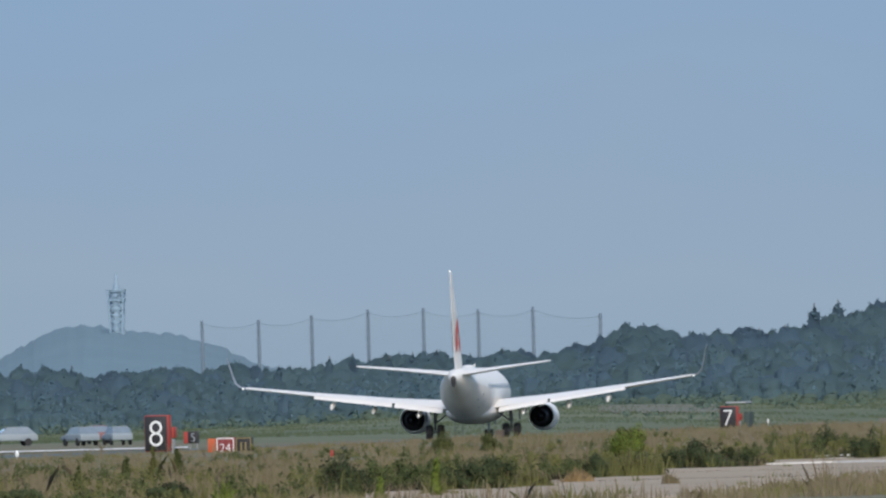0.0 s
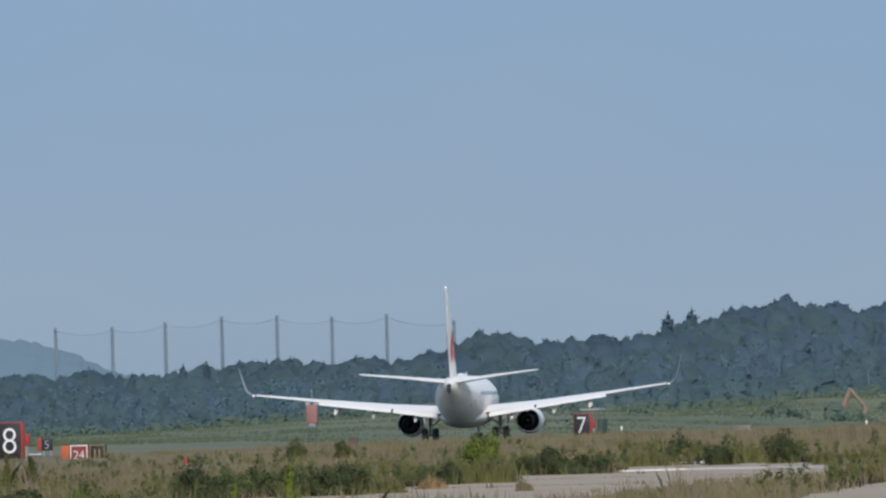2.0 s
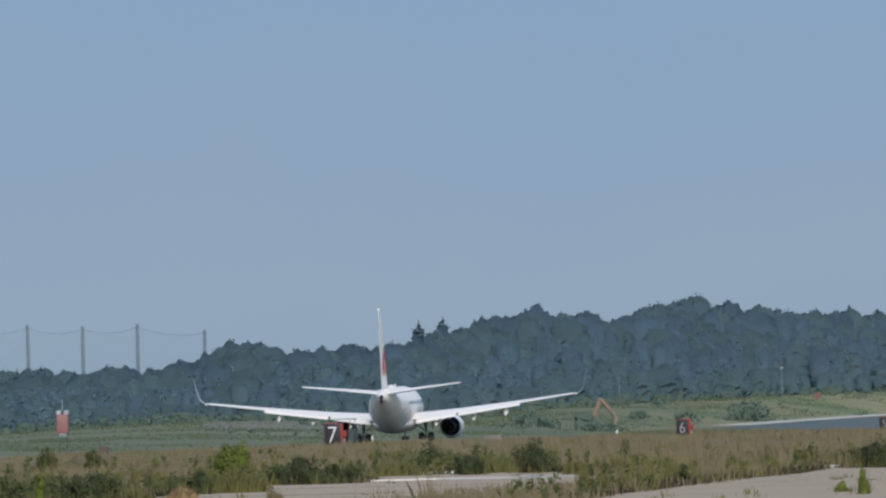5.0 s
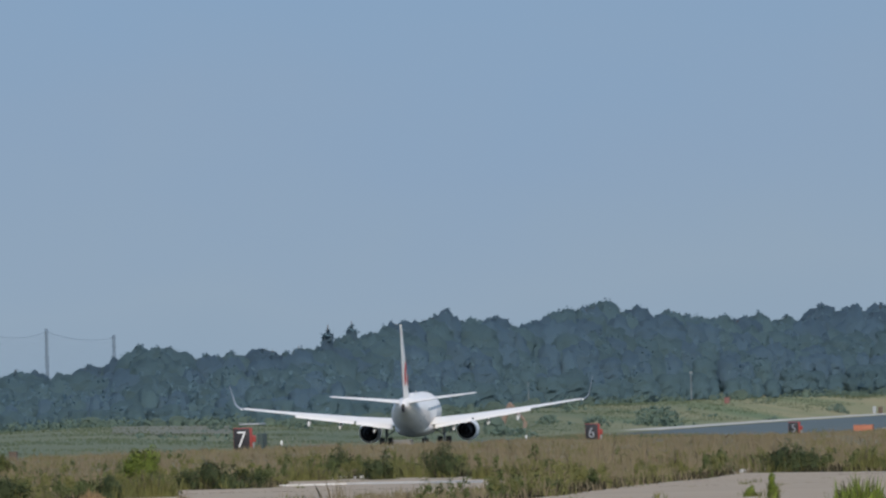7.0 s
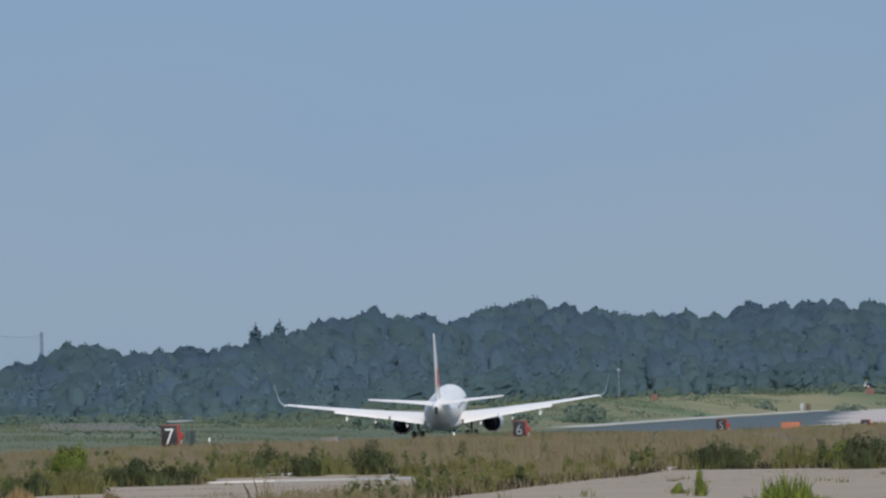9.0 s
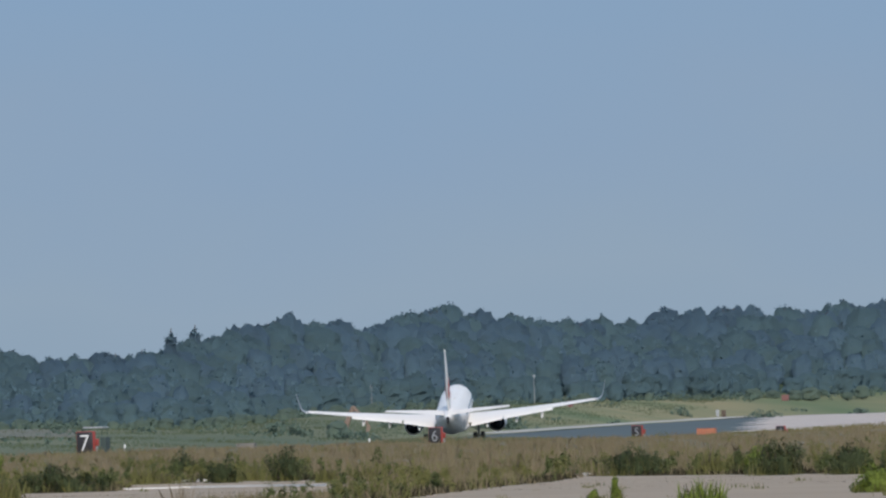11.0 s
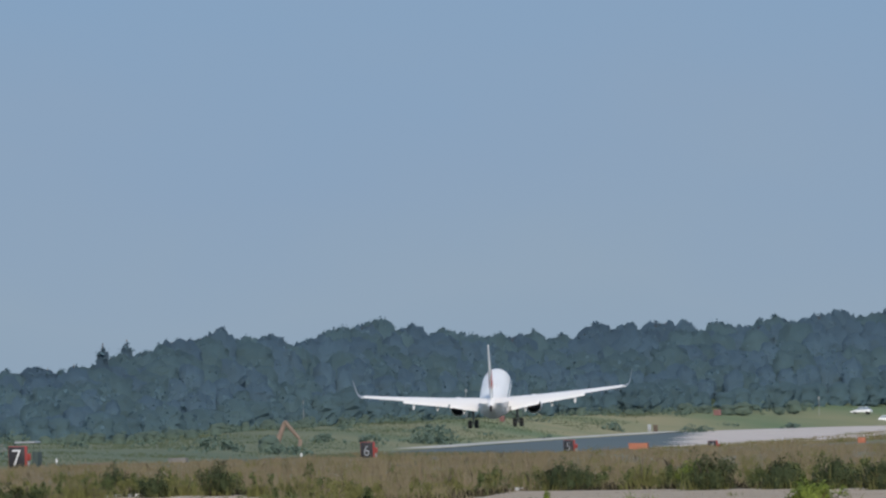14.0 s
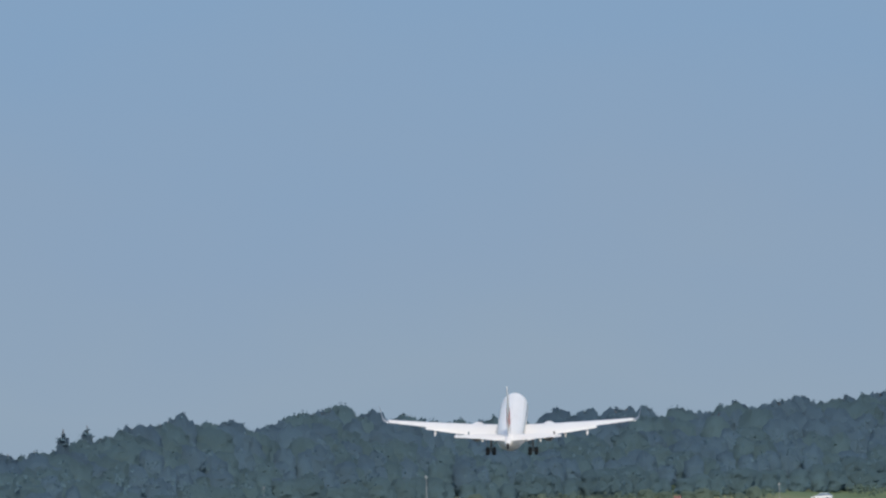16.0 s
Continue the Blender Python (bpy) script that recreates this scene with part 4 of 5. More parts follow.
def build_net_fence():
    """Tall poles of a practice range with nets hung between them."""
    tops = [(-430, 116), (-330, 117), (-236, 111), (-136, 104), (-38, 104), (59, 109), (156, 107), (275, 121)]
    d = 2950.0
    places = [spot(u, v, d + 25 * math.sin(i)) for i, (u, v) in enumerate(tops)]
    for p in places:
        gz = ground_z(p.x, p.y) - 0.5
        pole = empty("net_pole", pose(p.x, p.y, gz), "tall grey steel pole holding a net behind the wood", "pole", "poles of the net fence")
        h = p.z - gz
        bm = bmesh.new()
        rod(bm, (0, 0, 0), (0, 0, h), 0.36, 0.26)
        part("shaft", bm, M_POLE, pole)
        for k in range(9):
            bm = bmesh.new()
            block(bm, 0, -0.05, h - 0.6 - 1.5 * k, 0.78, 0.5, 0.14, 0.02)
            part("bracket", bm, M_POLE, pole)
        bm = bmesh.new()
        rod(bm, (0, 0, h), (0, 0, h + 0.12), 0.1, 0.05)
        part("tip", bm, M_POLE, pole)
    for a, b in zip(places, places[1:]):
        net = empty("safety_net", Matrix.Translation((0, 0, 0)), "thin grey net sagging between tall poles", "net", "nets between the poles")
        bm = bmesh.new()
        n, sag = 12, 0.9
        low = min(a.z, b.z) - 15

        def top_at(k):
            return a.lerp(b, k) - Vector((0, 0, 0.5 + sag * 4 * k * (1 - k)))
        for i in range(n):
            rod(bm, top_at(i / n), top_at((i + 1) / n), 0.03, n=4)
        part("rope", bm, M_POLE, net)
        bm = bmesh.new()
        for i in range(1, 22):
            q = top_at(i / 22)
            rod(bm, q, (q.x, q.y, low), 0.013, n=3)
        for j in range(1, 22):
            z0 = j * 0.7
            for i in range(n):
                p0, p1 = top_at(i / n), top_at((i + 1) / n)
                k0, k1 = (p0.z - z0), (p1.z - z0)
                if min(k0, k1) > low:
                    rod(bm, (p0.x, p0.y, k0), (p1.x, p1.y, k1), 0.013, n=3)
        part("mesh", bm, M_NET, net)


build_sky_backdrop()
build_far_hill()
build_tower()
build_net_fence()


# ---------------------------------------------------------------- grass and shrubs
def inside(u, v, poly):
    hit = np.zeros(len(u), bool)
    for (x0, y0), (x1, y1) in zip(poly, poly[1:] + poly[:1]):
        cross = ((y0 > v) != (y1 > v)) & (u < (x1 - x0) * (v - y0) / (y1 - y0 + 1e-9) + x0)
        hit ^= cross
    return hit


def blades(name, rng, cx, cy, cz, h, count, spread, width, lean, material, parent=None):
    """Grass blades, one bent strip each, round every clump centre."""
    n = len(cx) * count
    x, y = np.repeat(cx, count) + rng.normal(0, spread, n), np.repeat(cy, count) + rng.normal(0, spread, n)
    z, hh = np.repeat(cz, count) - 0.03, np.repeat(h, count) * rng.uniform(0.45, 1.1, n)
    a, tilt = rng.uniform(0, 6.283, n), np.minimum(0.75, np.abs(rng.normal(0, lean, n)))
    w = width * rng.uniform(0.6, 1.4, n)
    face = rng.uniform(0, 6.283, n)
    bx, by = np.cos(face) * w / 2, np.sin(face) * w / 2
    tx, ty = np.cos(a) * np.sin(tilt) * hh, np.sin(a) * np.sin(tilt) * hh
    top = z + hh * np.cos(tilt)
    mid = z + hh * 0.55
    v = np.stack([np.stack([x - bx, y - by, z], 1), np.stack([x + bx, y + by, z], 1), np.stack([x + bx * 0.7 + tx * 0.35, y + by * 0.7 + ty * 0.35, mid], 1),
                  np.stack([x + tx, y + ty, top], 1), np.stack([x - bx * 0.7 + tx * 0.35, y - by * 0.7 + ty * 0.35, mid], 1)], 1).reshape(-1, 3)
    f = np.arange(n * 5).reshape(-1, 5)
    return raw(name, v, f, material, parent)


def scatter(rng, n, u0, u1, v0, v1):
    """Clump centres even in view: u and the ground's v."""
    u, v = rng.uniform(u0, u1, n), rng.uniform(v0, v1, n)
    return u, v


def place(u, v):
    """Ground points for arrays of u and level-ground v."""
    d = EYE * F / (v - HV)
    a = (u - HU) / F
    x, y = d * np.sin(a), d * np.cos(a)
    z = np.array([ground_z(p, q) for p, q in zip(x, y)])
    return x, y, z, d


def patches(x, y, s):
    return np.array([noise.noise(Vector((p * s, q * s, 0.3))) for p, q in zip(x, y)])


def build_meadow():
    rng = np.random.default_rng(21)
    # dry grass over the whole band
    for name, n, material, lo, hi, count, seedling in (("dry_grass", 11000, M_GRASS, 0.22, 0.46, 22, 0.0), ("green_grass", 5200, M_GREEN, 0.2, 0.42, 20, 0.12), ("tan_grass", 5200, M_STRAW2, 0.3, 0.55, 16, -0.1)):
        u, v = scatter(rng, n, -950, 2500, 336, 456)
        keep = ~(inside(u, v, PAVED[0]) | inside(u, v, PAVED[1]))
        u, v = u[keep], v[keep]
        x, y, z, d = place(u, v)
        pn = patches(x, y, 0.11) + 0.6 * patches(x, y, 0.4)
        bias = {"dry_grass": 0.0, "green_grass": 0.45, "tan_grass": -0.45}[name] * np.interp(d, [400, 560, 760], [-1, 0.1, 1])
        bias = bias + {"dry_grass": 0.15, "green_grass": -0.45, "tan_grass": 0.45}[name] * np.interp(u, [-900, 200, 650], [1.0, 0.8, 0.0])   # the west is greener
        keep = pn > seedling - 0.35 + bias + rng.uniform(-0.3, 0.3, len(u))
        u, x, y, z, d, pn = u[keep], x[keep], y[keep], z[keep], d[keep], pn[keep]
        h = rng.uniform(lo, hi, len(u)) * (0.8 + 0.7 * np.clip(pn, -0.5, 0.9)) * np.where(rng.uniform(0, 1, len(u)) < 0.05, 1.35, 1.0)
        h *= np.interp(d, [300, 420, 540, 700, 1100], [0.8, 1.0, 1.0, 1.0, 0.9]) * np.interp(u, [-900, -300, 100], [0.40, 0.65, 1.0]) ** np.interp(d, [420, 600], [0.3, 1.0])
        ob = blades(name, rng, x, y, z, h, count, 0.24, 0.026, 0.36, material)
        tagged(ob, {"dry_grass": "dry brownish meadow grass", "green_grass": "green meadow grass among dry stalks", "tan_grass": "tan seeding stalks over the meadow"}[name], "grass", kind="stuff")
    # taller leafy weeds in the nearer meadow
    u, v = scatter(rng, 750, -950, 2500, 366, 450)
    keep = np.ones(len(u), bool)
    for du, dv in ((0, 0), (-22, 0), (22, 0), (0, 6), (0, -3)):
        keep &= ~(inside(u + du, v + dv, PAVED[0]) | inside(u + du, v + dv, PAVED[1]))
    x, y, z, d = place(u[keep], v[keep])
    pn = patches(x, y, 0.23) + np.interp(u[keep], [-900, 150, 600, 900, 1050, 1280, 1400], [0.28, 0.22, 0.0, 0.0, -0.15, -0.15, 0.0])   # thicker in the west
    for name, material, pick, label in (("weeds", M_LEAF, pn > 0.12, "dull green leafy weeds in the meadow"), ("pale_weeds", M_GREEN, (pn < 0.1) & (pn > -0.12), "yellowish green leafy weeds in the meadow")):
        cs, rs = [], []
        for p, q, r in zip(x[pick], y[pick], z[pick]):
            tall = rng.uniform(0.18, 0.5)
            for _ in range(5):
                cs.append((p + rng.normal(0, 0.22), q + rng.normal(0, 0.22), r + tall * rng.uniform(0.2, 1.0)))
                rs.append(rng.uniform(0.06, 0.14))
        lv, lf, ln = leaf_cloud(rng, cs, rs, 34, 0.09, 1.3, slim=0.16)
        tagged(raw(name, lv, lf, material, None, ln), label, "weeds", kind="stuff")
    # clumps of tall weeds crowding towards the pavement
    for name, material, shift, label in (("tall_weeds", M_LEAF, 0.0, "tall dull green weeds crowding the pavement edge"), ("tall_green_weeds", M_GREEN, 31.0, "tall yellowish green weeds crowding the pavement edge")):
        cs, rs = [], []
        for line in (PAVED[0][1:12], PAVED[1][1:10]):
            us = rng.uniform(line[0][0], line[-1][0], 420)
            vs = np.interp(us, [p[0] for p in line], [p[1] for p in line]) - rng.uniform(1.0, 1.0 + 24 * rng.uniform(0.1, 1, 420) ** 2, 420)
            keep = ~(inside(us, vs, PAVED[0]) | inside(us, vs, PAVED[1])) & (vs > 360)
            x, y, z, d = place(us[keep], vs[keep])
            pn = patches(x + shift, y, 0.35) - np.interp(us[keep], [950, 1050, 1250, 1350], [0, 0.2, 0.2, 0])
            for p, q, r, k in zip(x, y, z, pn):
                if k > 0.2:
                    tall = rng.uniform(0.25, 0.45) + 0.4 * min(k, 0.8)
                    for i in range(8):
                        up = rng.uniform(0.1, 1.0)
                        cs.append((p + rng.normal(0, 0.16) * (1.2 - up), q + rng.normal(0, 0.16), r + tall * up))
                        rs.append(rng.uniform(0.05, 0.11))
        lv, lf, ln = leaf_cloud(rng, cs, rs, 22, 0.10, 1.5, slim=0.15)
        tagged(raw(name, lv, lf, material, None, ln), label, "weeds", kind="stuff")
    # drifts of tall tan plumes between the weeds
    u, v = scatter(rng, 1500, -950, 2500, 362, 446)
    keep = ~(inside(u, v, PAVED[0]) | inside(u, v, PAVED[1]))
    x, y, z, d = place(u[keep], v[keep])
    keep = patches(x + 7, y, 0.30) > np.interp(u[keep], [-900, 200, 650], [0.4, 0.35, 0.12])
    x, y, z = x[keep], y[keep], z[keep]
    tagged(blades("plume_grass", rng, x, y, z, rng.uniform(0.45, 0.85, len(x)), 16, 0.20, 0.022, 0.28, M_STRAW2), "tall tan grass plumes above the weeds", "grass", kind="stuff")
    # dark scrub along the back edges of the pavement, its colour standing for shade under the grass
    for line in (PAVED[0][1:12], PAVED[1][1:10]):
        us = rng.uniform(line[0][0], line[-1][0], 1100)
        vs = np.interp(us, [p[0] for p in line], [p[1] for p in line]) - rng.uniform(0.2, 5.0, 1100)
        keep = ~(inside(us, vs, PAVED[0]) | inside(us, vs, PAVED[1]))
        x, y, z, d = place(us[keep], vs[keep])
        ob = blades("dead_scrub", rng, x, y, z, rng.uniform(0.10, 0.34, len(x)), 16, 0.16, 0.03, 0.5, M_SCRUB)
        tagged(ob, "dark brown scrub along the pavement edge, coloured for the shade under the grass", "scrub", kind="stuff")
    # sparse weeds in the joints of the pavement
    u, v = scatter(rng, 1500, -60, 2300, 388, 450)
    keep = (inside(u, v, PAVED[0]) | inside(u, v, PAVED[1])) & (rng.uniform(0, 1, 1500) < 0.05)
    x, y, z, d = place(u[keep], v[keep])
    for v0, u0, u1 in ((404.5, 1380, 2250), (410, 1250, 2250), (418, 1180, 2250), (409, 380, 900), (421, 200, 700)):
        uj = rng.uniform(u0, u1, 420)
        xj, yj, zj, dj = place(uj, v0 + 0.002 * (uj - u0) + rng.normal(0, 0.12, 420))
        ob = blades("joint_grass", rng, xj, yj, zj * 0 + 0.05, rng.uniform(0.02, 0.055, 420), 8, 0.12, 0.02, 0.5, M_SCRUB)
        tagged(ob, "thin dark grass in a joint of the concrete", "grass", kind="stuff")
    ob = blades("pavement_weeds", rng, x, y, z + 0.05, rng.uniform(0.06, 0.22, len(x)), 14, 0.10, 0.03, 0.4, M_GREEN)
    tagged(ob, "small weeds growing in the joints of the concrete", "weeds", kind="stuff")


def build_shrub(rng, u, v_base, v_top, width, material, label, leafy=True, low=0.0):
    """A shrub that stands on the level ground at v_base and reaches up to v_top; width in units of u."""
    d = EYE * F / (v_base - HV)
    p = spot(u, v_base, d)
    gz = ground_z(p.x, p.y)
    h, w = (v_base - v_top) / F * d, width / F * d
    ob = empty("shrub", pose(p.x, p.y, gz), label, "shrub", "shrubs in the meadow")
    bm = bmesh.new()
    centres, radii = [], []
    n = int(min(130, max(60, 50 * w / max(h, 0.3))))
    n_seed = rng.uniform(0, 50)
    for i in range(n):
        a, up = rng.uniform(0, 6.28), rng.uniform(0.0, 1.0)
        out = math.sqrt(max(0.0, 1 - up * up)) * rng.uniform(0.55, 1.0)
        if low:   # a round crown on bare stems
            out, up = math.sqrt(max(0.0, 1 - (2 * up - 1) ** 2)) * rng.uniform(0.6, 1.15), low + (1 - low) * up
        k = (0.95 if low else 0.74) + (0.25 if low else 0.85) * noise.noise(Vector((math.cos(a) * 1.6 + n_seed, math.sin(a) * 1.6, up * 1.5)))
        c = (w * 0.47 * out * math.cos(a) * k + rng.normal(0, 0.05 * w), w * 0.47 * out * math.sin(a) * k + rng.normal(0, 0.05 * w), h * (0.10 + 0.84 * up * k * rng.uniform(0.75, 1.1)))
        centres.append(c)
        radii.append(rng.uniform(0.09, 0.18) * min(h, w) + 0.03)
        rod(bm, (c[0] * 0.2, c[1] * 0.2, -0.05), c, 0.012, 0.005, 4)
    part("woody_base", bm, M_TRUNK, ob)
    if leafy:
        v, f, n = leaf_cloud(rng, centres, radii, 62, 0.075, 1.3, (0, 0, h * (0.25 + 0.4 * low)), slim=0.18)
        raw("foliage", v, f, material, ob, n)
        c = np.array(centres)[::3]
        tall = blades("grass_tuft", rng, c[:, 0] * 1.15, c[:, 1] * 1.15, c[:, 2] * 0, np.minimum(c[:, 2] + 0.2, h), 9, w * 0.06, 0.025, 0.3, M_GREEN, ob)
        tagged(tall, kind="stuff")
    else:
        c = np.array(centres)
        blades("foliage", rng, c[:, 0], c[:, 1], c[:, 2] * 0, np.maximum(0.35 * h, c[:, 2] * 1.2), 16, w * 0.05, 0.03, 0.32, material, ob)
    return ob


def build_shrubs():
    rng = np.random.default_rng(5)
    dark, bright, tuft, straw, stem = "dark green leafy shrub among the dry grass", "bright green young shrub above the grass", "clump of tall green weeds at the pavement edge", "straw-coloured dry tuft at the pavement edge", "slender green weed standing above the meadow grass"
    for u, vb, vt, w, m, label, leafy in (
            (318, 408, 318, 62, M_BRIGHT, bright, True), (322, 414, 358, 120, M_GREEN, tuft, False), (-185, 436, 366, 105, M_DARKLEAF, dark, True), (60, 430, 378, 140, M_DARKLEAF, dark, True),
            (-330, 440, 408, 120, M_GREEN, tuft, False), (-25, 436, 395, 70, M_GREEN, tuft, False), (225, 422, 393, 62, M_STRAW, straw, False), (262, 415, 372, 70, M_DARKLEAF, dark, True), (455, 402, 352, 200, M_DARKLEAF, dark, True),
            (390, 430, 402, 40, M_GRASS, straw, False), (667, 384, 330, 66, M_DARKLEAF, dark, True), (738, 392, 345, 70, M_DARKLEAF, dark, True), (600, 391, 356, 120, M_GREEN, tuft, False),
            (855, 392, 326, 66, M_DARKLEAF, dark, True), (1000, 396, 358, 90, M_GREEN, tuft, False), (930, 396, 362, 70, M_GREEN, tuft, False), (1467, 398, 344, 150, M_DARKLEAF, dark, True), (1390, 396, 360, 80, M_GREEN, tuft, False),
            (1600, 400, 340, 80, M_GREEN, tuft, False), (1727, 404, 338, 120, M_DARKLEAF, dark, True), (1690, 400, 352, 90, M_BRIGHT, bright, True), (1587, 462, 402, 175, M_BRIGHT, tuft, False), (1394, 441, 418, 15, M_BRIGHT, bright, True),
            (1434, 446, 400, 15, M_BRIGHT, bright, True), (1900, 440, 393, 120, M_BRIGHT, bright, True), (1945, 408, 352, 90, M_DARKLEAF, dark, True), (1850, 406, 350, 110, M_DARKLEAF, dark, True), (2050, 412, 350, 120, M_DARKLEAF, dark, True),
            (-620, 430, 398, 130, M_GREEN, tuft, False), (-500, 446, 405, 110, M_DARKLEAF, dark, True), (-760, 440, 408, 120, M_DARKLEAF, dark, True), (150, 428, 385, 80, M_GREEN, tuft, False), (520, 396, 362, 110, M_GREEN, tuft, False),
            (1090, 402, 366, 110, M_GREEN, tuft, False), (1250, 394, 362, 120, M_GREEN, tuft, False), (790, 390, 352, 80, M_GREEN, tuft, False),
            (-391, 441, 397, 62, M_BRIGHT, tuft, False), (-331, 442, 400, 66, M_BRIGHT, tuft, False), (-451, 440, 409, 60, M_GREEN, tuft, False), (-10, 372, 331, 46, M_LEAF, stem, True), (70, 374, 330, 30, M_LEAF, stem, True),
            (-571, 404, 340, 15, M_LEAF, stem, True), (-522, 402, 342, 12, M_GREEN, stem, True), (-479, 400, 335, 14, M_LEAF, stem, True), (-656, 414, 374, 16, M_LEAF, stem, True), (-24, 440, 378, 16, M_BRIGHT, bright, True), (-122, 446, 411, 14, M_BRIGHT, bright, True)):
        build_shrub(rng, u, vb, vt, w, m, label, leafy, 0.45 if u == 318 else 0.0)


def build_verge_grass():
    """Tufts that break the edges of the pale concrete along the far runway."""
    rng = np.random.default_rng(33)
    for name, material, offs, label in (("verge_grass", M_GRASS, (39.0, 31.5), "dry tufts breaking the edge of the runway verge"), ("verge_weeds", M_GREEN, (38.5, 30.0), "green tufts breaking the edge of the runway verge")):
        x, y = [], []
        for off in offs:
            k = 260
            yy = rng.uniform(1800 if off > 0 else 2350, 3150, k)
            keep = patches(yy * 0.2 + off, yy * 0.1, 0.3) > 0.0
            x.append((RUNWAY_X + off + rng.normal(0, 1.2, k))[keep])
            y.append(yy[keep])
        x, y = np.concatenate(x), np.concatenate(y)
        z = np.array([ground_z(a, b) for a, b in zip(x, y)])
        ob = blades(name, rng, x, y, z, rng.uniform(0.3, 0.9, len(x)), 40, 0.8, 0.10, 0.4, material)
        tagged(ob, label, "grass", kind="stuff")
    # tall unmown grass that hides the near edge of the runway
    for name, material, label in (("runway_grass", M_GRASS, "tall dry grass along the edge of the runway"), ("runway_weeds", M_FIELDGRASS, "tall dull green grass along the edge of the runway")):
        y = rng.uniform(1440, 1820, 190)
        x = RUNWAY_X + RUNWAY_HALF + 3.0 + rng.normal(0, 1.5, 190)
        z = np.array([ground_z(a, b) for a, b in zip(x, y)])
        h = rng.uniform(0.8, 1.15, 190) * np.interp(y, [1440, 1490, 1700, 1750, 1820], [0.6, 0.95, 0.90, 0.5, 0.15])
        tagged(blades(name, rng, x, y, z, h, 44, 0.9, 0.10, 0.3, material), label, "grass", kind="stuff")


def build_field_grass():
    """Rank grass over the far fields, in drifts."""
    rng = np.random.default_rng(41)
    for name, material, n, side, label in (("field_grass", M_FIELDGRASS, 5200, 1, "rank green grass over the far fields"),):
        u = rng.uniform(-900, 2350, n)
        wood = np.array([wood_d(k) for k in u])
        near = np.maximum(1560.0, 172 * F / (HU - u))
        d = near + (wood - near) * rng.uniform(0, 1, n)
        a = (u - HU) / F
        x, y = d * np.sin(a), d * np.cos(a)
        keep = (near < wood) & (side * patches(x * 0.35, y * 0.12, 0.16) > -0.1)
        x, y = x[keep], y[keep]
        z = np.array([ground_z(p, q) for p, q in zip(x, y)])
        ob = blades(name, rng, x, y, z, rng.uniform(0.15, 0.45, len(x)), 12, 1.6, 0.16, 0.45, material)
        tagged(ob, label, "grass", kind="stuff")


build_meadow()
build_shrubs()
build_field_grass()
build_verge_grass()


# ---------------------------------------------------------------- airfield equipment
def stand(u, d, lift=0.0):
    """A ground point in the direction u at d metres."""
    p = spot(u, 0, d)
    return p.x, p.y, ground_z(p.x, p.y) + lift


def build_runway_signs():
    """Holding position boards beside the runway entry."""
    x, y, z = stand(-392, 690, -0.19)
    sign = empty("holding_sign", pose(x, y, z, 0, 0, -14), "red holding sign with white numerals 24 in dry grass", "airfield sign")
    for dx, w, material, label in ((0.0, 0.80, M_SIGNRED, "dark red sign panel"), (0.82, 0.70, M_BLACK, "dark sign panel with yellow border")):
        bm = bmesh.new()
        block(bm, dx, 0, 0.42, w, 0.28, 0.74, 0.03)
        panel = part("panel", bm, material, sign, label)
        for s in (-1, 1):
            bm = bmesh.new()
            block(bm, dx, -0.15, 0.42 + s * 0.33, w * 0.94, 0.02, 0.045, 0.005)
            part("border", bm, M_LETTER if dx == 0 else M_YELLOW, panel)
            bm = bmesh.new()
            block(bm, dx + s * w * 0.46, -0.15, 0.42, 0.04, 0.02, 0.62, 0.005)
            part("border", bm, M_LETTER if dx == 0 else M_YELLOW, panel)
    letters("24", 0.52, M_LETTER, sign, pose(0, -0.16, 0.36, 90, 0, 0))
    for dx in (0.72, 0.92):
        bm = bmesh.new()
        block(bm, dx, -0.155, 0.40, 0.07, 0.02, 0.36, 0.01)
        part("bar", bm, M_YELLOW, sign)
    bm = bmesh.new()
    block(bm, -0.62, 0.1, 0.40, 0.36, 0.5, 0.72, 0.03)
    part("end_box", bm, M_ORANGE, sign, "orange box at the end of the sign")
    for dx in (-0.3, 0.3, 1.05):
        bm = bmesh.new()
        block(bm, dx, 0, -0.02, 0.08, 0.08, 0.3, 0.01)
        part("leg", bm, M_GREY, sign)
    # a smaller marker further off
    x, y, z = stand(-450, 1080)
    sign = empty("small_marker", pose(x, y, z + 0.30, 0, 0, -14), "small dark marker board with white numeral and red end", "airfield sign")
    bm = bmesh.new()
    block(bm, 0, 0, 0.48, 0.7, 0.3, 0.78, 0.03)
    part("panel", bm, M_BLACK, sign, "dark sign panel")
    bm = bmesh.new()
    block(bm, -0.5, 0.05, 0.48, 0.3, 0.4, 0.78, 0.03)
    part("end_box", bm, M_RED, sign)
    letters("5", 0.8, M_HEAD, sign, pose(0.02, -0.17, 0.48, 90, 0, 0))
    for dx in (-0.25, 0.25):
        bm = bmesh.new()
        block(bm, dx, 0, -0.12, 0.07, 0.07, 0.6, 0.01)
        part("leg", bm, M_GREY, sign)


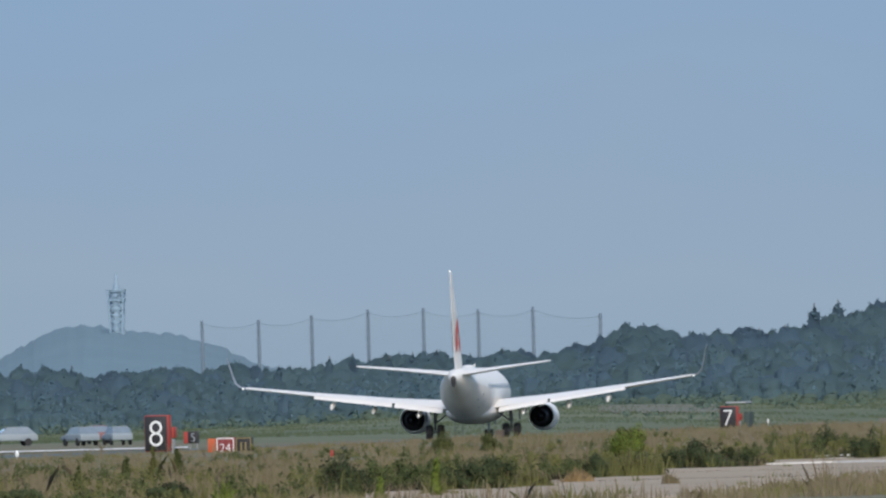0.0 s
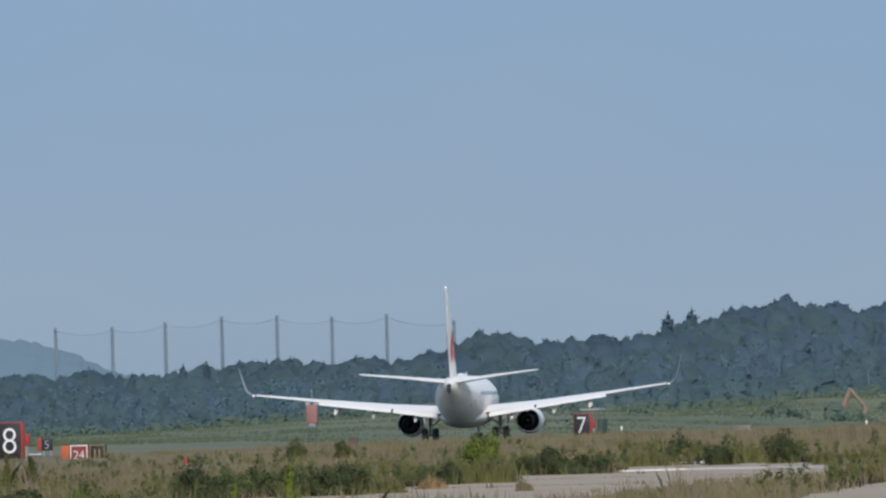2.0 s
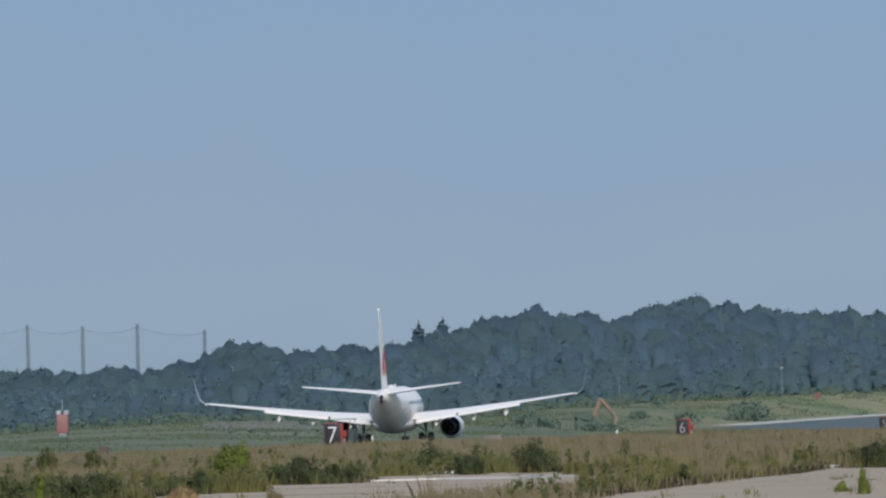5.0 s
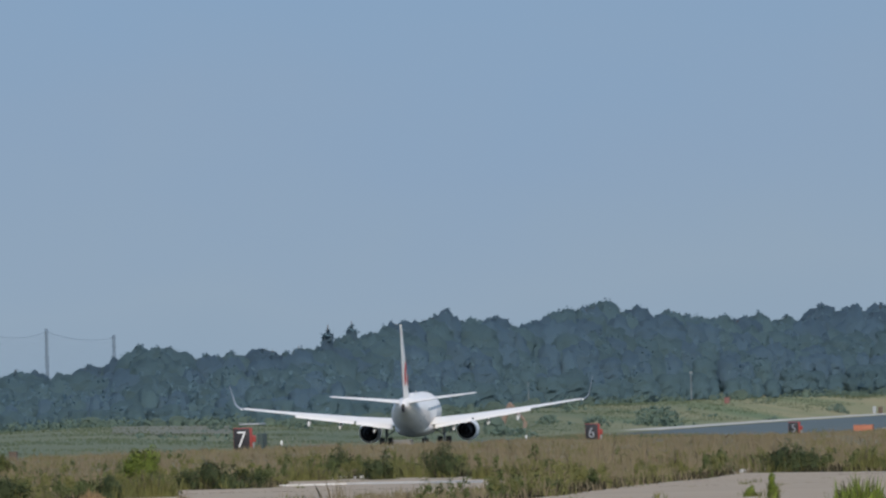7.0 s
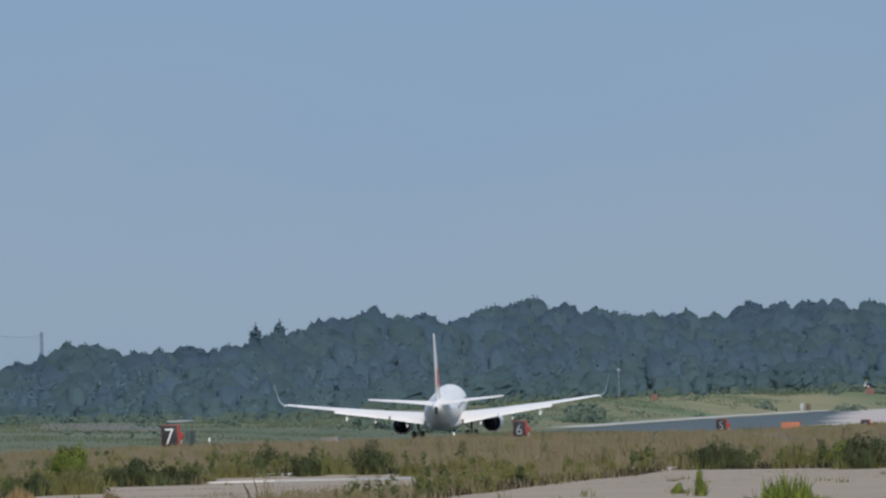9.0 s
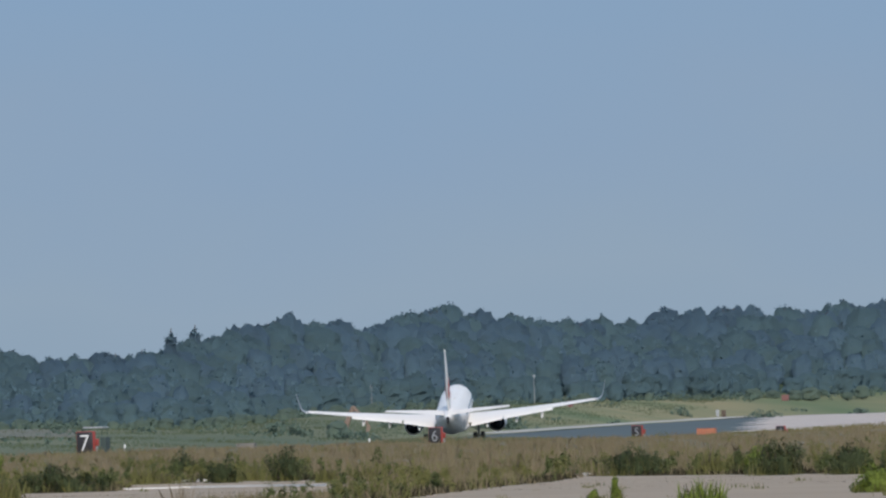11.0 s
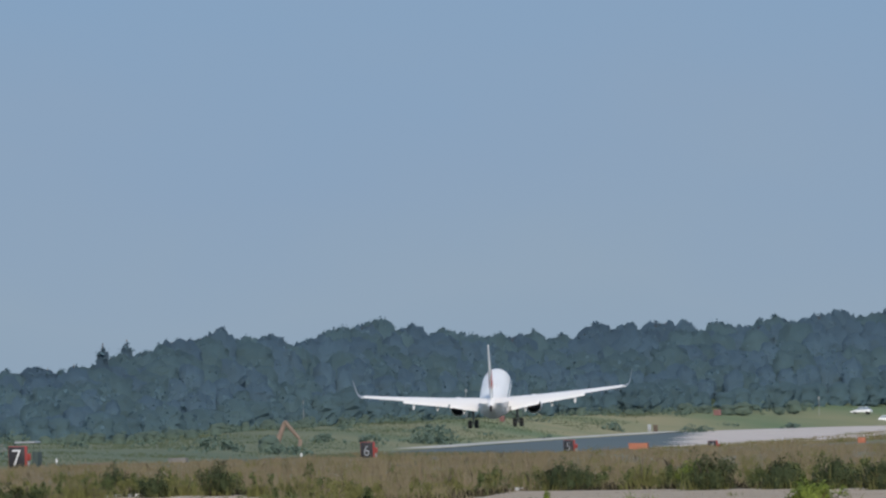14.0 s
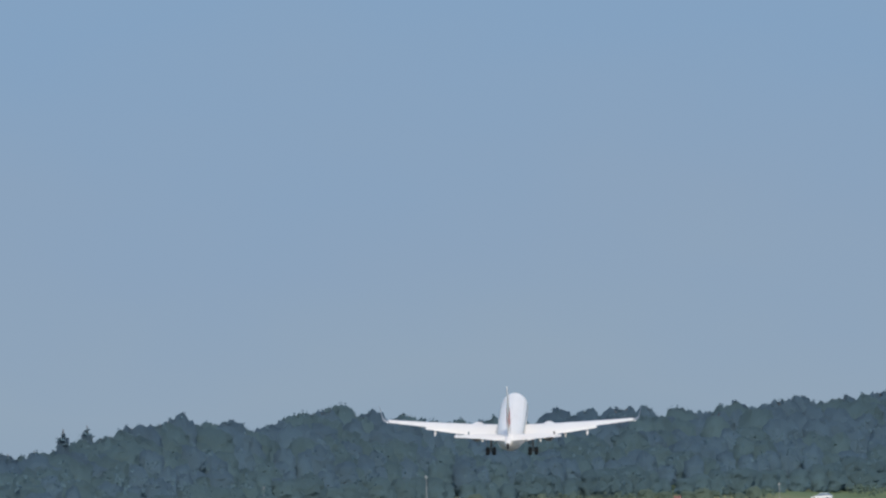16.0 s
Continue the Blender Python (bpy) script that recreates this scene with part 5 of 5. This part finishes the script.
def build_edge_lamp(u, d, material, label, height=0.42, r=0.10):
    x, y, z = stand(u, d)
    lamp = empty("edge_lamp", pose(x, y, z), label, "airfield lamp", "lamps along the paved edges")
    bm = bmesh.new()
    rod(bm, (0, 0, -0.05), (0, 0, height), 0.03)
    part("stalk", bm, M_GREY, lamp)
    bm = bmesh.new()
    loft(bm, [[(rr * math.cos(2 * math.pi * i / 12), rr * math.sin(2 * math.pi * i / 12), zz) for i in range(12)]
              for zz, rr in ((height - 0.02, r * 0.7), (height + 0.06, r), (height + 0.16, r * 0.9), (height + 0.24, r * 0.4))])
    part("globe", bm, material, lamp)


def build_mast():
    x, y, z = stand(20, 1500)
    mast = empty("equipment_mast", pose(x, y, z), "red and white equipment box on a grey lattice mast", "airfield mast")
    top = EYE - (258 - HV) / F * 1500 - z
    bm = bmesh.new()
    for sx in (-0.35, 0.35):
        for sy in (-0.35, 0.35):
            rod(bm, (sx, sy, -0.1), (sx, sy, top - 2.0), 0.018)
    for k in range(3):
        zz = 0.2 + k * 0.6
        rod(bm, (-0.35, -0.35, zz), (0.35, -0.35, zz + 0.6), 0.015)
        rod(bm, (0.35, -0.35, zz), (-0.35, -0.35, zz + 0.6), 0.015)
    part("lattice", bm, M_HUT, mast)
    bm = bmesh.new()
    block(bm, 0, 0, top - 1.15, 1.0, 0.8, 1.7, 0.05)
    part("box", bm, M_MASTRED, mast, "red equipment box")
    for s in (-1, 1):
        bm = bmesh.new()
        block(bm, s * 0.36, 0, top - 0.12, 0.4, 0.5, 0.4, 0.05)
        part("lamp_housing", bm, M_HEAD, mast, "pale lamp housing")
    bm = bmesh.new()
    block(bm, 0, 0, top - 2.15, 0.7, 0.6, 0.3, 0.04)
    part("plinth", bm, M_HEAD, mast)
    bm = bmesh.new()
    rod(bm, (0.0, 0, top), (0, 0, top + 1.1), 0.03)
    part("antenna", bm, M_GREY, mast)


def build_cabinet(u, d, w, h, dep, material, label, legs=False):
    x, y, z = stand(u, d)
    ob = empty("equipment_cabinet", pose(x, y, z, 0, 0, -8), label, "equipment", "equipment boxes on the airfield")
    bm = bmesh.new()
    block(bm, 0, 0, h / 2, w, dep, h, 0.03)
    part("housing", bm, material, ob)
    bm = bmesh.new()
    block(bm, 0, 0, h + 0.03, w * 1.06, dep * 1.1, 0.07, 0.02)
    part("lid", bm, material, ob)
    bm = bmesh.new()
    block(bm, w * 0.2, -dep / 2 - 0.01, h * 0.5, w * 0.3, 0.03, h * 0.6, 0.01)
    part("hatch", bm, material, ob)


def build_shelter():
    x, y, z = stand(528, 1450)
    hut = empty("shelter", pose(x, y, z, 0, 0, -10), "small dark shelter with a thin pale roof", "shelter")
    top = EYE - (283 - HV) / F * 1450 - z
    bm = bmesh.new()
    block(bm, -0.6, 0, top - 0.1, 1.85, 2.2, 0.14, 0.04)
    part("roof", bm, M_HEAD, hut, "thin pale roof")
    bm = bmesh.new()
    block(bm, 0.25, 0, (top - 0.95) / 2, 0.5, 1.6, top - 0.95, 0.06)
    part("wall", bm, M_HUT, hut, "dark green wall")
    for sx in (-1.4, 0.2):
        for sy in (-0.95, 0.95):
            bm = bmesh.new()
            block(bm, sx, sy, (top - 0.2) / 2, 0.04, 0.04, top - 0.15, 0.01)
            part("post", bm, M_HUT, hut)


def build_excavator():
    x, y, z = stand(968, 2280)
    peak = EYE - (260 - HV) / F * 2280 - z
    ex = empty("excavator", pose(x, y, z, 0, 0, 8), "orange excavator with raised bent arm before the wood", "excavator")
    bm = bmesh.new()
    for s in (-1, 1):
        block(bm, -1.7, s * 0.8, 0.35, 2.6, 0.45, 0.7, 0.2)
    part("tracks", bm, M_TYRE, ex, "dark crawler tracks")
    bm = bmesh.new()
    block(bm, -2.0, 0, 1.15, 2.2, 1.7, 0.8, 0.15)
    part("body", bm, M_DIGGER, ex)
    bm = bmesh.new()
    block(bm, -1.3, -0.45, 1.75, 0.9, 0.8, 1.0, 0.1)
    part("cab", bm, M_DIGGER, ex)
    bm = bmesh.new()
    rod(bm, (-0.9, 0, 1.2), (-0.1, 0, peak * 0.72), 0.42, 0.34)
    rod(bm, (-0.1, 0, peak * 0.72), (0.35, 0, peak), 0.34, 0.26)
    part("boom", bm, M_DIGGER, ex)
    bm = bmesh.new()
    rod(bm, (0.25, 0, peak), (2.3, 0, peak * 0.45), 0.32, 0.22)
    part("arm", bm, M_DIGGER, ex)
    bm = bmesh.new()
    loft(bm, [[(2.2, sy, peak * 0.45), (2.7, sy, peak * 0.40), (2.6, sy, peak * 0.22), (2.1, sy, peak * 0.18)] for sy in (-0.4, 0.4)])
    part("bucket", bm, M_DIGGER, ex)


def build_light_post(u, v_top, d, label):
    x, y, z = stand(u, d)
    top = EYE - (v_top - HV) / F * d - z
    post = empty("light_post", pose(x, y, z), label, "post", "light posts along the field road")
    bm = bmesh.new()
    rod(bm, (0, 0, -0.2), (0, 0, top), 0.055, 0.04)
    part("shaft", bm, M_GREY, post)
    bm = bmesh.new()
    block(bm, 0, 0, top, 0.36, 0.3, 0.34, 0.05)
    part("head", bm, M_HEAD, post, "pale grey lamp head")


def build_car(u, d, turn, material, label, name="parked_car"):
    x, y, z = stand(u, d)
    car = empty(name, pose(x, y, z, 0, 0, turn), label, "car", "cars beyond the airfield")
    bm = bmesh.new()
    prof = [(2.1, 0.45), (2.15, 0.75), (1.2, 0.95), (-1.9, 1.0), (-2.1, 0.8), (-2.1, 0.4)]
    loft(bm, [[(px, sy, pz) for px, pz in prof] for sy in (-0.85, 0.85)])
    bmesh.ops.bevel(bm, geom=bm.edges[:], offset=0.06, segments=2, affect="EDGES", profile=0.5)
    part("body", bm, material, car)
    bm = bmesh.new()
    loft(bm, [[(1.1, sy, 0.95), (0.4, sy * 0.85, 1.48), (-1.3, sy * 0.85, 1.5), (-1.95, sy, 0.98)] for sy in (-0.8, 0.8)])
    part("cabin", bm, M_PORT, car, "dull windows")
    bm = bmesh.new()
    block(bm, -0.45, 0, 1.5, 1.75, 1.3, 0.07, 0.03)
    part("roof", bm, material, car)
    for wx in (1.3, -1.3):
        for s in (-1, 1):
            bm = bmesh.new()
            rod(bm, (wx, s * 0.7, 0.31), (wx, s * 0.88, 0.31), 0.31, n=16)
            part("wheel", bm, M_TYRE, car)
    return car


def build_kerbs():
    """Low pale kerbs along the back of the old taxiway."""
    for k, line in enumerate(([(556, 390.0), (700, 388.6), (860, 388.2), (1000, 390.5), (1110, 393.5)], [(560, 400.0), (680, 399.5), (820, 400.5), (920, 402.0)], [(1362, 396.5), (1400, 396.0), (1440, 396.5)])):
        pts = [spot(u, v, EYE * F / (v - HV)) for u, v in line]
        bm = bmesh.new()
        h, w = ((0.115, 0.5), (0.095, 0.4), (0.13, 0.6))[k]
        loft(bm, [[(p.x, p.y, 0.0), (p.x, p.y, h), (p.x, p.y + w, h), (p.x, p.y + w, 0.0)] for p in pts])
        tagged(part("kerb_%d" % (k + 1), bm, M_KERB, smooth=False), "low whitish concrete kerb along the old taxiway", "kerb", kind="structure")


# orange of the distant boxes, dulled in colour for the haze before them
M_FARORANGE = mat("haze_dulled_orange_paint", (0.42, 0.145, 0.075), 0.7, dark=(0.33, 0.12, 0.07), scale=1.5)
M_YELLOW = mat("dull_yellow_sign_paint", (0.30, 0.23, 0.09), 0.6, scale=2)
# excavator orange faded towards brown, distance haze put into the paint
M_DIGGER = mat("haze_faded_machine_orange", (0.225, 0.160, 0.125), 0.85, dark=(0.185, 0.140, 0.11), scale=1)
M_DULLRED = mat("dull_red_paint", (0.22, 0.105, 0.10), 0.7, scale=1)
# white of the service cars greyed, haze and low contrast put into the colour
M_VANPAINT = mat("haze_greyed_car_white", (0.26, 0.30, 0.33), 0.7, dark=(0.20, 0.24, 0.27), scale=0.8)
M_CAR = mat("white_car_paint", (0.8, 0.8, 0.8), 0.35, scale=1)
build_runway_signs()
build_marker(1728, 313.5, 1926, 1.30, "4", -18, "black distance marker reading 4 mostly hidden behind grass")
build_edge_lamp(-763, 700, M_LETTER, "white lamp on a short stalk beside the pale strip", 0.28, 0.09)
build_edge_lamp(-206, 590, M_RED, "red lamp on a short stalk in dry grass", 0.06, 0.07)
build_edge_lamp(567, 1000, M_LETTER, "white lamp on a short stalk in dry grass", 0.36, 0.055)
build_edge_lamp(1000, 1240, M_LETTER, "white lamp on a short stalk in dry grass", 0.40, 0.07)
build_mast()
build_cabinet(92, 1150, 0.55, 0.62, 0.5, M_TRUNK, "dark brown equipment cabinet in the field")
build_cabinet(640, 1120, 1.75, 0.46, 0.8, M_BOX, "low grey concrete equipment box in the grass")
build_cabinet(782, 1120, 1.2, 0.46, 0.8, M_BOX, "low grey concrete equipment box in the grass")
build_cabinet(1597, 1720, 2.0, 0.88, 0.8, M_FARORANGE, "orange equipment box beside the runway")
build_cabinet(1357, 2950, 0.9, 1.0, 0.6, M_DULLRED, "small red box in the green field")
build_cabinet(1617, 3100, 0.6, 1.6, 0.5, M_HEAD, "small whitish board standing beside the far runway")
build_cabinet(1628, 3101, 0.8, 1.6, 0.5, M_TRUNK, "small brown board standing beside the far runway")
build_shelter()
build_excavator()
build_light_post(1294, 214, 2960, "thin grey post with a pale lamp head")
build_light_post(1006, 226, 2720, "thin grey post with a pale lamp head")
build_car(1993, 3310, 170, M_CAR, "white car parked below the wood")
passing_car = build_car(1745, 3295, 0, M_CAR, "white car driving along the road below the wood", "moving_car")
build_cabinet(1738, 3235, 1.4, 1.1, 1.0, M_DULLRED, "dull red box at the foot of the wood")
build_cabinet(1992, 1950, 0.9, 0.6, 0.6, M_FARORANGE, "small orange box in the dry grass beside the runway")
build_light_post(1918, 243, 3290, "thin grey post with a pale lamp head")
build_marker(2062, 300, 2230, 1.30, "3", -18, "dark distance marker with red cabinet far along the runway")
build_car(-774, 1320, 200, M_VANPAINT, "white service car parked far beside the runway, greyed in colour for haze", "service_car")
build_car(-650, 1330, 120, M_VANPAINT, "white service car parked far beside the runway, greyed in colour for haze", "service_car")
build_car(-585, 1345, 110, M_VANPAINT, "white service car parked far beside the runway, greyed in colour for haze", "service_car")
build_car(-618, 1370, 100, M_DULLRED, "dull red service car parked far beside the runway", "service_car")
build_kerbs()


# ---------------------------------------------------------------- motion
# seconds, distance along the runway, height, pitch, bank, heading, wing flex
FLIGHT = [
    (0.0, 1239, -0.23, 0.0, -0.2, -1.9, 0.2), (1.0, 1292, -0.26, 0.0, -0.2, -1.9, 0.1), (2.5, 1372, -0.34, 0.0, -0.2, -1.8, 0.0),
    (3.5, 1426, -0.39, 0.1, -0.2, -1.7, 0.1), (6.5, 1606, -0.62, 0.8, -0.2, -1.3, 0.6), (7.0, 1639, -0.70, 1.1, -0.2, -1.2, 0.8),
    (8.0, 1707, -0.73, 2.1, -0.2, -1.3, 1.0), (9.0, 1775, -0.70, 3.2, -0.3, -1.6, 1.2), (11.5, 1958, -0.40, 6.1, -1.2, -2.0, 1.3),
    (12.5, 2028, 0.44, 6.9, -1.2, -2.0, 1.4), (13.5, 2095, 2.07, 7.1, -1.0, -2.0, 1.4), (14.5, 2158, 4.47, 7.9, -0.8, -1.9, 1.6),
    (15.0, 2188, 6.24, 8.9, 0.0, -1.8, 1.9), (16.0, 2253, 11.05, 11.2, 1.0, -1.7, 2.8)]


def motions():
    walk(airliner, [(t, pose(RUNWAY_X, y, z, pitch, bank, -head)) for t, y, z, pitch, bank, head, flex in FLIGHT])
    for wing, s in zip(airliner_wings, (1, -1)):
        at = wing.location.copy()
        walk(wing, [(t, pose(*at, 0, -s * flex, 0)) for t, y, z, pitch, bank, head, flex in FLIGHT])

    # the white car starts from behind the bushes and drives east below the wood
    road = []
    for t, u in ((0.0, 1742), (9.6, 1742), (10.4, 1755), (11.0, 1775), (11.5, 1810), (12.0, 1853), (12.5, 1898), (13.0, 1944), (13.5, 1992), (14.0, 2040), (15.0, 2135), (16.0, 2230)):
        x, y, z = stand(u, 3295)
        road.append((t, pose(x, y, z, 0, 0, 3)))
    walk(passing_car, road)
    for gear in main_gears:   # the legs stretch as the weight comes off them
        at = gear.location.copy()
        walk(gear, [(t, pose(at.x, at.y, at.z - drop)) for t, drop in ((0.0, 0.0), (9.0, 0.0), (11.5, 0.12), (12.2, 0.40), (13.0, 0.52), (16.0, 0.52))])


motions()
